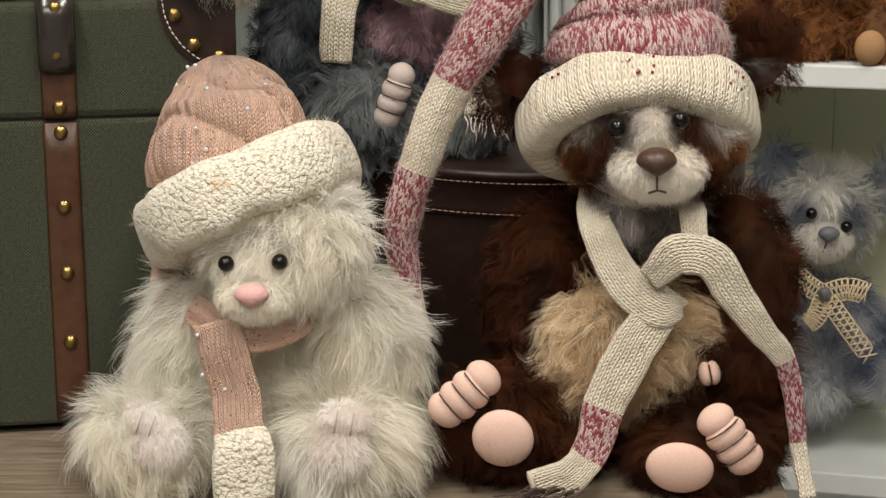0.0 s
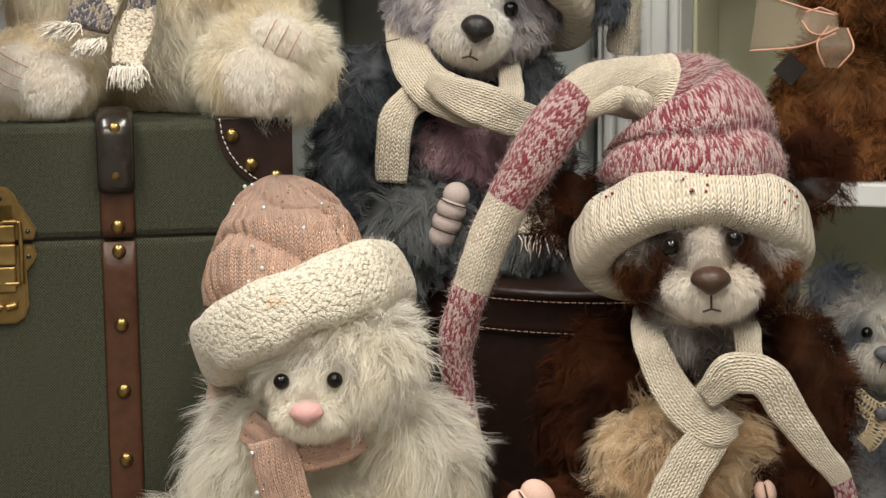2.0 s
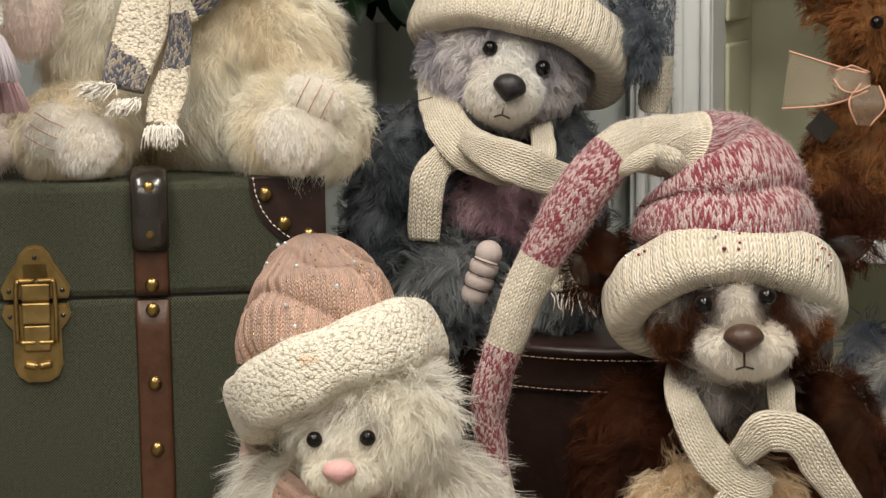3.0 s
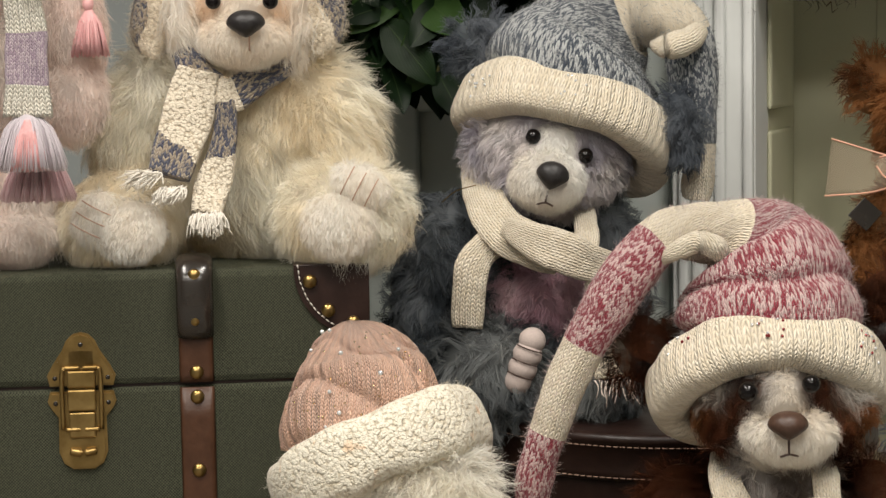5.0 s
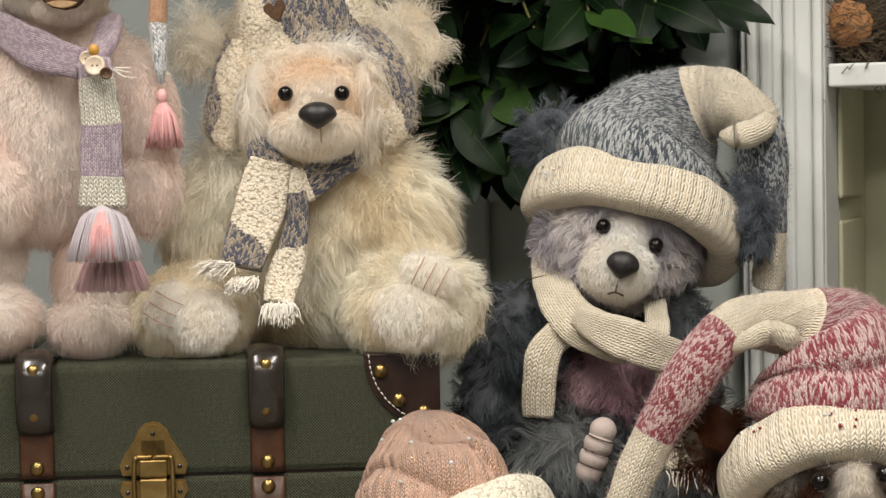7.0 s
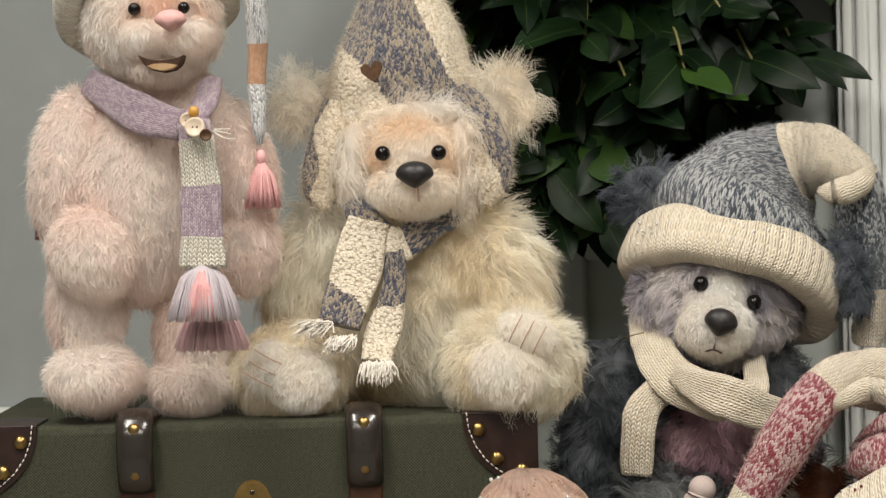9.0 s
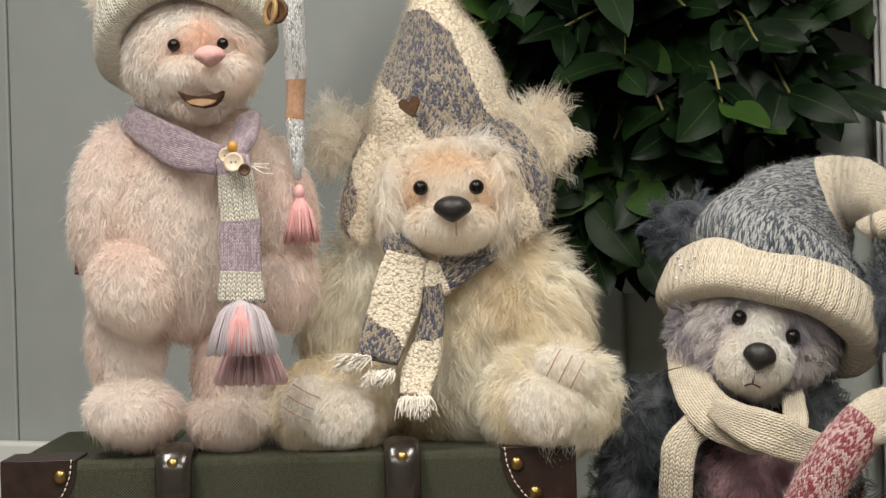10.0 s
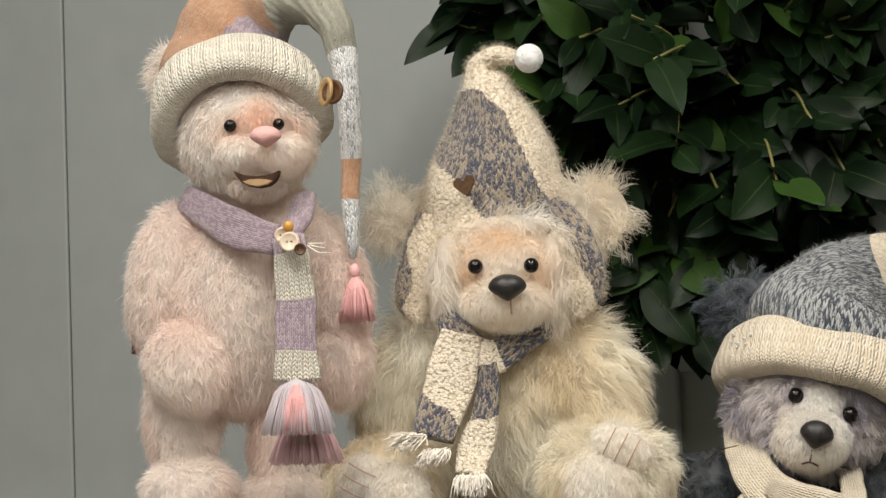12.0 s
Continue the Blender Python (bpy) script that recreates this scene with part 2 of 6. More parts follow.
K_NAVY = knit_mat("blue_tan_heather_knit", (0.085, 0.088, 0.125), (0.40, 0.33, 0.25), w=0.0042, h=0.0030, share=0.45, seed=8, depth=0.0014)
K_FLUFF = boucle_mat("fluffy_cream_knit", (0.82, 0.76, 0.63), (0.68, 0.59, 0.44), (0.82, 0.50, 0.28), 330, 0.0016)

# ---- mesh tools ----
RNG = np.random.default_rng(7)


def unit(a):
    a = np.asarray(a, float)
    return a / np.maximum(np.linalg.norm(a, axis=-1, keepdims=True), 1e-9)


def turn(rx=0, ry=0, rz=0):
    return np.array(Euler([radians(a) for a in (rx, ry, rz)]).to_matrix())


class Geo:
    """Collects faces with colours, UVs and material slots, and links them as one mesh."""

    def __init__(self):
        self.v, self.f, self.c, self.uv, self.m, self.n = [], [], [], [], [], 0

    def add(self, v, f, tint=(1, 1, 1), uv=None, slot=0):
        v, f = np.asarray(v, float), np.asarray(f, np.int64)
        if f.shape[1] == 3:
            f = np.concatenate([f, np.full((len(f), 1), -1)], 1)
        self.v.append(v)
        self.f.append(np.where(f >= 0, f + self.n, -1))
        tint = np.asarray(tint, float)
        self.c.append(np.broadcast_to(tint, (len(v), 3)) if tint.ndim == 1 else tint)
        self.uv.append(np.zeros((len(f), 4, 2)) if uv is None else uv)
        self.m.append(np.broadcast_to(np.asarray(slot), (len(f),)))
        self.n += len(v)
        return self

    def link(self, name, mats, parent=None, label="", smooth=True, tint=False):
        v, f, uv, m = np.concatenate(self.v), np.concatenate(self.f), np.concatenate(self.uv), np.concatenate(self.m)
        me = bpy.data.meshes.new(name)
        ok = f >= 0
        size = ok.sum(1)
        me.vertices.add(len(v))
        me.vertices.foreach_set("co", v.astype(np.float32).ravel())
        me.loops.add(int(size.sum()))
        me.loops.foreach_set("vertex_index", f[ok].astype(np.int32))
        me.polygons.add(len(f))
        me.polygons.foreach_set("loop_start", np.concatenate([[0], np.cumsum(size)[:-1]]).astype(np.int32))
        me.polygons.foreach_set("material_index", m.astype(np.int32))
        me.polygons.foreach_set("use_smooth", np.full(len(f), smooth))
        layer = me.uv_layers.new(name="UVMap")
        layer.data.foreach_set("uv", uv[ok].astype(np.float32).ravel())
        if tint:
            c = np.concatenate(self.c)
            att = me.attributes.new("tint", "FLOAT_COLOR", "POINT")
            att.data.foreach_set("color", np.concatenate([c, np.ones((len(c), 1))], 1).astype(np.float32).ravel())
        for mat in mats if isinstance(mats, (list, tuple)) else [mats]:
            me.materials.append(mat)
        me.update(calc_edges=True)
        me.validate()
        ob = new(name, me)
        if parent is not None:
            ob.parent = parent
            ob.matrix_parent_inverse = Matrix.Translation(-parent_place(parent))
        if label:
            tagged(ob, label)
        return ob


def parent_place(ob):
    return Vector(ob.location) if ob.type == "EMPTY" else Vector()


def thing(name, place, label, category, group="", kind=""):
    ob = new(name)
    ob.location = place
    ob.empty_display_size = 0.02
    return tagged(ob, label, category, group, kind)


def grid_faces(rows, cols, wrap=True):
    i, j = np.meshgrid(np.arange(rows - 1), np.arange(cols if wrap else cols - 1), indexing="ij")
    k = (j + 1) % cols
    return np.stack([i * cols + j, i * cols + k, (i + 1) * cols + k, (i + 1) * cols + j], -1).reshape(-1, 4)


def ball(center, radii, rot=None, nu=40, nv=24, swell=None):
    """An ellipsoid's points and faces."""
    th, ph = np.meshgrid(np.linspace(0, 2 * np.pi, nu, endpoint=False), np.linspace(0.001, np.pi - 0.001, nv))
    u = np.stack([np.sin(ph) * np.cos(th), np.sin(ph) * np.sin(th), np.cos(ph)], -1).reshape(-1, 3)
    p = u * np.asarray(radii)
    if swell is not None:
        p = p * swell(u)[:, None]
    if rot is not None:
        p = p @ rot.T
    return p + np.asarray(center), grid_faces(nv, nu)


def spline(points, m):
    """Catmull-Rom through rows of numbers."""
    p = np.asarray(points, float)
    q = np.concatenate([[2 * p[0] - p[1]], p, [2 * p[-1] - p[-2]]])
    out = []
    for i in range(1, len(q) - 2):
        for t in np.linspace(0, 1, m, endpoint=False):
            a, b, c, d = q[i - 1], q[i], q[i + 1], q[i + 2]
            out.append(0.5 * (2 * b + (c - a) * t + (2 * a - 5 * b + 4 * c - d) * t * t + (3 * b - a - 3 * c + d) * t ** 3))
    out.append(p[-1])
    return np.array(out)


def loft(points, radii, side=(1, 0, 0), n=40, m=8, power=2.0, fold=None, slots=None, uvflip=False, uvband=True):
    """A tube along a spline. radii: (across, thick) at each point; side: the way 'across' runs (None: a band that faces the front). fold(theta, s): swelling.
    slots(s, theta): the material slot of a face. UVs are metres round and along."""
    radii = [r if isinstance(r, tuple) else (r, r) for r in radii]
    c, r = spline(points, m), np.maximum(spline(radii, m), 0.0004)
    t = unit(np.gradient(c, axis=0))
    side = np.asarray(0.0 if side is None else side, float)
    sd = np.cross(t, (0.0, 1.0, 0.0)) if side.ndim == 0 else np.broadcast_to(side, c.shape) if side.ndim == 1 else spline(side, m)
    sd = unit(sd - (sd * t).sum(1, keepdims=True) * t)
    ot = np.cross(t, sd)
    s = np.linspace(0, 1, len(c))
    ex, mean = 2.0 / power, r.mean(0)
    fine = np.linspace(0, 2 * np.pi, 1441)
    px = mean[0] * np.sign(np.cos(fine)) * np.abs(np.cos(fine)) ** ex
    py = mean[1] * np.sign(np.sin(fine)) * np.abs(np.sin(fine)) ** ex
    run = np.concatenate([[0], np.cumsum(np.hypot(np.diff(px), np.diff(py)))])
    th = np.interp(np.arange(n) * run[-1] / n, run, fine)
    ct, st = np.cos(th), np.sin(th)
    a, b = np.sign(ct) * np.abs(ct) ** ex, np.sign(st) * np.abs(st) ** ex
    k = np.ones((len(c), n)) if fold is None else fold(*np.meshgrid(th, s))
    v = c[:, None] + (sd[:, None] * (r[:, :1, None] * a[None, :, None]) + ot[:, None] * (r[:, 1:, None] * b[None, :, None])) * k[..., None]
    arc = np.concatenate([[0], np.cumsum(np.linalg.norm(np.diff(c, axis=0), axis=1))])
    band = np.zeros(len(c), int) if slots is None or uvband is False else slots(s, np.zeros(len(c)))
    girth = run[-1] * r.sum(1) / mean.sum()
    girth = np.array([(girth[band == q].mean() * 0.5 + girth[band == q].max() * 0.5) for q in band])
    f = grid_faces(len(c), n)
    i, j = f[:, 0] // n, f[:, 0] % n
    du = girth[i] / n
    u0, v0, v1 = j * du, arc[i], arc[np.minimum(i + 1, len(c) - 1)]
    uv = np.stack([np.stack([u0, v0], -1), np.stack([u0 + du, v0], -1), np.stack([u0 + du, v1], -1), np.stack([u0, v1], -1)], 1)
    slot = 0 if slots is None else slots(s[i], th[j])
    flat = v.reshape(-1, 3)
    if uvflip:
        uv = uv[..., ::-1]
    # end caps
    base = len(flat)
    flat = np.concatenate([flat, c[:1], c[-1:]])
    k0 = np.arange(n)
    caps = np.concatenate([np.stack([k0 * 0 + base, (k0 + 1) % n, k0, k0 * 0 - 1], -1), np.stack([k0 * 0 + base + 1, (len(c) - 1) * n + k0, (len(c) - 1) * n + (k0 + 1) % n, k0 * 0 - 1], -1)])
    cap_slot = 0 if slots is None else np.concatenate([slots(np.zeros(n), th), slots(np.ones(n) * 0.999, th)])
    return (flat, np.concatenate([f, caps]), np.concatenate([uv, np.zeros((2 * n, 4, 2))]),
            np.concatenate([np.broadcast_to(slot, len(f)), np.broadcast_to(cap_slot, 2 * n)]))


def ring(center, axis, front, rx, ry, sec, n=120, k=22, droop=0.0, flare=0.0, wave=None):
    """A band closed round an axis (a hat's brim): sec = (thickness, height) halves; flare leans its lower edge out; droop lowers the sides."""
    ax = unit(axis)
    fr = np.asarray(front, float)
    fr = unit(fr - fr.dot(ax) * ax)
    sd = np.cross(fr, ax)
    th = np.linspace(0, 2 * np.pi, n, endpoint=False)
    ph = np.linspace(0, 2 * np.pi, k, endpoint=False)
    rad = np.cos(th)[:, None] * fr * ry + np.sin(th)[:, None] * sd * rx
    out = unit(rad)
    cen = np.asarray(center) + rad - ax * (droop * np.sin(th) ** 2)[:, None]
    kk = np.ones(n) if wave is None else wave(th)
    a = (np.sign(np.cos(ph)) * np.abs(np.cos(ph)) ** 0.62)[None, :, None] * sec[0] * kk[:, None, None]
    b = (np.sign(np.sin(ph)) * np.abs(np.sin(ph)) ** 0.7)[None, :, None] * sec[1] * kk[:, None, None]
    v = cen[:, None] + out[:, None] * (a - flare * b) + ax * b
    f = grid_faces(n, k)
    last = np.stack([(n - 1) * k + np.arange(k), (n - 1) * k + (np.arange(k) + 1) % k, (np.arange(k) + 1) % k, np.arange(k)], -1)
    f = np.concatenate([f, last])
    i, j = f[:, 0] // k, f[:, 0] % k
    du, dv = 2 * np.pi * (rx + ry) / 2 / n, 4.4 * max(sec) / k
    u0, v0 = i * du, j * dv
    uv = np.stack([np.stack([u0, v0], -1), np.stack([u0, v0 + dv], -1), np.stack([u0 + du, v0 + dv], -1), np.stack([u0 + du, v0], -1)], 1)
    return v.reshape(-1, 3), f, uv


def box(lo, hi, bevel=0.0):
    """A bevelled box as a bmesh."""
    bm = bmesh.new()
    bmesh.ops.create_cube(bm, size=1.0)
    lo, hi = Vector(lo), Vector(hi)
    for v in bm.verts:
        v.co = Vector([(a + b) / 2 + c * (b - a) for a, b, c in zip(lo, hi, v.co)])
    if bevel:
        bmesh.ops.bevel(bm, geom=bm.edges[:], offset=bevel, segments=2, affect="EDGES", profile=0.5)
    return bm


def part(name, bm, material, parent=None, label="", m=None, uvbox=False):
    """Links a bmesh as one mesh object under a thing or a part."""
    me = bpy.data.meshes.new(name)
    if uvbox:
        lay = bm.loops.layers.uv.new("UVMap")
        for f in bm.faces:
            nx, ny, nz = (abs(c) for c in f.normal)
            for lp in f.loops:
                x, y, z = lp.vert.co
                lp[lay].uv = (y, z) if nx > max(ny, nz) else ((x, z) if ny > nz else (x, y))
    bm.to_mesh(me)
    bm.free()
    for p in me.polygons:
        p.use_smooth = len(me.polygons) > 60
    me.materials.append(material)
    ob = new(name, me)
    if m is not None:
        ob.matrix_basis = m
    if parent is not None:
        ob.parent = parent
    if label:
        tagged(ob, label)
    return ob


# ---- fur ----
def sample(e, count):
    """Random points on an ellipsoid part with their normals, evenly by area."""
    u = unit(RNG.normal(size=(count * 2, 3)))
    r = np.asarray(e["r"])
    wgt = np.linalg.norm(u / r, axis=1)
    u = u[RNG.random(len(u)) < wgt / wgt.max()][:count]
    p, n = u * r, unit(u / r)
    if e["rot"] is not None:
        p, n = p @ e["rot"].T, n @ e["rot"].T
    return p + e["c"], n


def inside(p, e, k=0.93):
    q = p - e["c"]
    if e["rot"] is not None:
        q = q @ e["rot"]
    return ((q / (np.asarray(e["r"]) * k)) ** 2).sum(1) < 1


def area(e):
    a, b, c = e["r"]
    k = 1.6
    return 4 * np.pi * (((a * b) ** k + (a * c) ** k + (b * c) ** k) / 3) ** (1 / k)


def E(c, r, rot=(0, 0, 0), **fur):
    return dict(c=np.array(c), r=r, rot=turn(*rot) if any(rot) else None, fur=fur)


def hairs(geo, e, others, style, tint):
    """Tufts of tapering hairs over one ellipsoid. style: length, lift, comb, tuft, curl, width, per (hairs a cm2)."""
    st = dict(style, **e["fur"])
    per = st.get("per", 16)
    if per <= 0:
        return
    tufts = int(area(e) * 1e4 * per / st["many"])
    c, n = sample(e, tufts)
    keep = (n[:, 1] < 0.25) | (RNG.random(len(c)) < 0.14)
    for o in others:
        if o is not e:
            keep &= ~inside(c, o)
    strands(geo, c[keep], n[keep], st, tint)


def fuzz(name, v, f, count, length, color, parent, width=0.00028, lift=0.8):
    """A halo of short loose fibres over a knitted surface."""
    v, f = np.asarray(v), np.asarray(f)
    f = f[f[:, 3] >= 0]
    a, b_, c_, d = (v[f[:, i]] for i in range(4))
    nn = np.cross(c_ - a, d - b_)
    w = np.linalg.norm(nn, axis=1)
    pick = RNG.choice(len(f), count, p=w / w.sum())
    s, q = RNG.random((count, 1)), RNG.random((count, 1))
    p = (a[pick] * (1 - s) + b_[pick] * s) * (1 - q) + (d[pick] * (1 - s) + c_[pick] * s) * q
    n = unit(nn[pick])
    out = unit(p - v.mean(0))
    n = np.where((n * out).sum(1, keepdims=True) < 0, -n, n) if name == "crown" else n
    g = Geo()
    st = style(len=length, lift=lift, many=2, tuft=0.0006, mess=0.8, curl=0.2, width=width, loose=3.0)
    strands(g, p, n, st, lambda q_, n_: np.broadcast_to(np.array(color), q_.shape))
    return g.link("fuzz", FUR, parent, "", True, True)


BARE = []  # places kept clear of hair: the eyes and noses of the bear being made


def strands(geo, c, n, st, tint):
    """Tufts of tapering hairs from points and normals."""
    k = st["many"]
    comb = np.asarray(st["comb"], float)
    flow = comb - (n @ comb)[:, None] * n
    swirl = np.stack([noise_at(c * st.get("swirl", 22.0) + o) for o in (0.0, 37.0, 71.0)], -1)
    d = unit(n * st["lift"] + flow * (1 - st["lift"]) + swirl * st["mess"] + RNG.normal(size=c.shape) * st["mess"] * 0.35)
    ln = st["len"] * (0.6 + 0.55 * RNG.random(len(c)))
    tip = c + d * ln[:, None]
    root = np.repeat(c, k, 0) + RNG.normal(size=(len(c) * k, 3)) * st["tuft"]
    nn, dd, ll = np.repeat(n, k, 0), np.repeat(d, k, 0), np.repeat(ln, k)
    root -= ((root - np.repeat(c, k, 0)) * nn).sum(1, keepdims=True) * nn
    tp = np.repeat(tip, k, 0) + RNG.normal(size=root.shape) * (st["tuft"] * st["loose"]) + (root - np.repeat(c, k, 0)) * 0.3
    mid = root + nn * (ll * 0.38)[:, None] + dd * (ll * 0.15)[:, None]
    curl = unit(RNG.normal(size=(len(c), 3)))
    curl = np.repeat(curl, k, 0) * (ll * st["curl"])[:, None]
    side = unit(np.cross(tp - root, nn + RNG.normal(size=nn.shape) * 0.7)) * (st["width"] * (0.6 + 0.8 * RNG.random(len(root))))[:, None]
    free = np.ones(len(root), bool)
    for p, rad in BARE:
        for q in (root, mid, 0.2 * root + 0.45 * mid + 0.35 * tp, 0.4 * mid + 0.6 * tp, tp):
            d2 = ((q[:, 0] - p[0]) ** 2 + (q[:, 2] - p[2]) ** 2)
            free &= ~((d2 < rad * rad) & (q[:, 1] < p[1] + 0.03))
    root, mid, tp, nn, ll, side, curl = (q[free] for q in (root, mid, tp, nn, ll, side, curl))
    pts = []
    short = st["len"] < 0.009
    for t, w, q in ((0.0, 0.9, 0.0), (0.5, 0.9, 1.0)) if short else ((0.0, 0.8, 0.0), (0.36, 1.0, 1.0), (0.7, 0.75, -0.8)):
        p = (1 - t) ** 2 * root + 2 * t * (1 - t) * mid + t * t * tp + curl * q
        pts += [p - side * w * 0.5, p + side * w * 0.5]
    pts.append(tp + curl * 0.5)
    v = np.stack(pts, 1)
    N = len(root)
    per = v.shape[1]
    b = np.arange(N)[:, None] * per
    quad = np.concatenate([b + np.array([q, q + 1, q + 3, q + 2]) for q in range(0, per - 3, 2)])
    tri = np.concatenate([b + np.array([per - 3, per - 2, per - 1]), np.full((N, 1), -1)], 1)
    col = np.clip(tint(root, nn) * (0.93 + 0.14 * RNG.random((N, 1))), 0.0, 0.985)
    geo.add(v.reshape(-1, 3), np.concatenate([quad, tri]), np.repeat(col, per, 0))


def noise_at(p):
    """Smooth value noise in -1..1."""
    i = np.floor(p).astype(np.int64)
    f = p - i
    f = f * f * (3 - 2 * f)
    out = 0.0
    for dx in (0, 1):
        for dy in (0, 1):
            for dz in (0, 1):
                h = (i[:, 0] + dx) * 374761393 + (i[:, 1] + dy) * 668265263 + (i[:, 2] + dz) * 2147483647
                h = (h ^ (h >> 13)) * 1274126177 & 0x7FFFFFFF
                h = (h ^ (h >> 16)) % 10007 / 10007.0 * 2 - 1
                out = out + h * np.where(dx, f[:, 0], 1 - f[:, 0]) * np.where(dy, f[:, 1], 1 - f[:, 1]) * np.where(dz, f[:, 2], 1 - f[:, 2])
    return out


def two_tone(a, b, scale=30.0):
    a, b = np.array(a), np.array(b)

    def f(p, n):
        k = np.clip(noise_at(p * scale) * 0.8 + 0.5, 0, 1)[:, None]
        return a * (1 - k) + b * k
    return f


def furry(name, ells, others, style, tint, parent, label=""):
    """One furry part: its stuffed body and its hairs in one mesh."""
    g = Geo()
    for e in ells:
        v, f = ball(e["c"], np.array(e["r"]) * 0.985, e["rot"])
        g.add(v, f, tint(v, unit(v - e["c"])))
        hairs(g, e, others, style, tint)
    return g.link(name, FUR, parent, label, True, True)


STYLE = dict(len=0.02, lift=0.45, comb=(0, 0, -1), tuft=0.0022, loose=1.7, many=6, mess=0.45, curl=0.03, width=0.00048, per=75)


def style(**kw):
    return dict(STYLE, **kw)


def solid(name, ells, material, parent, label=""):
    g = Geo()
    for e in ells:
        v, f = ball(e["c"], e["r"], e["rot"], 28, 18)
        g.add(v, f)
    return g.link(name, material, parent, label)


def cord(name, points, r, material, parent, label="", m=6, n=8):
    v, f, uv, sl = loft(points, [r] * len(points), n=n, m=m)
    return Geo().add(v, f, uv=uv).link(name, material, parent, label)


def knitted(name, points, radii, mats, parent, label="", bounds=(), halo=None, rumple=0.0014, **kw):
    """A knitted tube or band whose materials change at the fractions in bounds."""
    mats = mats if isinstance(mats, list) else [mats]
    slots = (lambda s, th: np.searchsorted(np.array(bounds), s, side="right")) if len(bounds) else None
    v, f, uv, sl = loft(points, radii, slots=kw.pop("slots", slots), **kw)
    v = v + np.stack([noise_at(v * 52 + o) for o in (3.0, 41.0, 77.0)], -1) * rumple + np.stack([noise_at(v * 150 + o) for o in (5.0, 19.0, 63.0)], -1) * rumple * 0.35
    ob = Geo().add(v, f, uv=uv, slot=sl).link(name, mats, parent, label)
    if halo:
        tubes = f[:-2 * kw.get("n", 40)]
        fuzz("tube", v, tubes, halo[0], halo[1], halo[2], ob)
    return ob


def brim(name, mat, parent, label="", halo=None, **kw):
    v, f, uv = ring(**kw)
    v = v + np.stack([noise_at(v * 40 + o) for o in (3.0, 41.0, 77.0)], -1) * 0.0022
    ob = Geo().add(v, f, uv=uv).link(name, mat, parent, label)
    if halo:
        fuzz("ring", v, f[:, ::-1], halo[0], halo[1], halo[2], ob)
    return ob


# ---- the room ----
def slab(name, lo, hi, material, m=None, bevel=0.0, parent=None, kind="structure", label=""):
    ob = part(name, box(lo, hi, bevel), material, parent, label, m)
    if kind and parent is None:
        tagged(ob, label, name.split("_")[0], "", kind)
    return ob


# floor, ceiling and these three walls are unseen, added to close the room
slab("floor", (-3.2, -3.2, -0.80), (3.2, 3.2, -0.75), FLOOR_GREY, label="plain grey shop floor")
slab("ceiling", (-3.2, -3.2, 1.96), (3.2, 3.2, 2.02), CEILING_WHITE, label="unseen plain white ceiling")
slab("wall_south", (-3.2, -3.2, -0.75), (3.2, -3.1, 1.96), PAINT_WALL, label="unseen plain grey-green wall")
slab("wall_west", (-3.2, -3.1, -0.75), (-3.1, 3.1, 1.96), PAINT_WALL, label="unseen plain grey-green wall")
slab("wall_east", (3.1, -3.1, -0.75), (3.2, 3.1, 1.96), PAINT_WALL, label="unseen plain grey-green wall")

# the back wall and the shelf unit stand at an angle to the view
BACK = pose(0.1687, 1.86, 0, 0, 0, -16)
# wall boards left of the post, with fine joints between them
wall = thing("wall_north", (0, 0, 0), "grey-green painted board wall with fine upright joints", "wall", "", "structure")
wall.matrix_basis = BACK
edges = [-3.4, -2.6, -1.9, -1.095, -0.415, -0.079]
for a, b in zip(edges, edges[1:]):
    part("board", box((a + 0.0012, 0.06, -0.75), (b - 0.0012, 0.10, 1.96), 0.002), PAINT_WALL if b < -0.3 else PAINT_DOOR, wall)
slab("wall_backing", (-3.4, 0.104, -0.75), (-0.062, 0.16, 1.96), PAINT_WALL, BACK, label="plain wall behind the boards")
slab("wall_backing", (-0.06, 0.22, -0.75), (3.4, 0.28, 1.96), PAINT_WALL, BACK, label="plain wall behind the shelf unit")
base = part("baseboard", box((-3.2, 0.035, -0.75), (-0.43, 0.058, 0.281), 0.004), PAINT_WHITE, None, "", BACK)
tagged(base, "white painted ledge along the foot of the wall", "baseboard", "", "structure")

door = thing("door_1", (0, 0, 0), "pale grey-green panelled cupboard door, shut", "door", "", "structure")
door.matrix_basis = BACK
part("leaf", box((-0.413, 0.045, -0.75), (-0.081, 0.059, 1.4), 0.002), PAINT_DOOR, door)
for lo, hi in (((-0.395, 0.036, -0.75), (-0.342, 0.0455, 1.4)), ((-0.145, 0.036, -0.75), (-0.090, 0.0455, 1.4)), ((-0.342, 0.036, 0.44), (-0.145, 0.0455, 0.50))):
    part("stile", box(lo, hi, 0.003), PAINT_DOOR, door)

# white shelf unit: fluted post, shelves, tongued back
shelf_unit = thing("shelf_unit", (0, 0, 0), "white painted shelf unit with a fluted post and sage back", "shelf")
shelf_unit.matrix_basis = BACK
part("post", box((-0.0774, -0.004, -0.75), (0.0, 0.06, 1.5), 0.002), PAINT_WHITE, shelf_unit)
for x, w in ((-0.0655, 0.009), (-0.052, 0.011), (-0.0315, 0.010), (-0.0055, 0.009)):
    part("flute", box((x - w / 2, -0.013, -0.74), (x + w / 2, -0.002, 1.49), 0.003), PAINT_WHITE, shelf_unit)
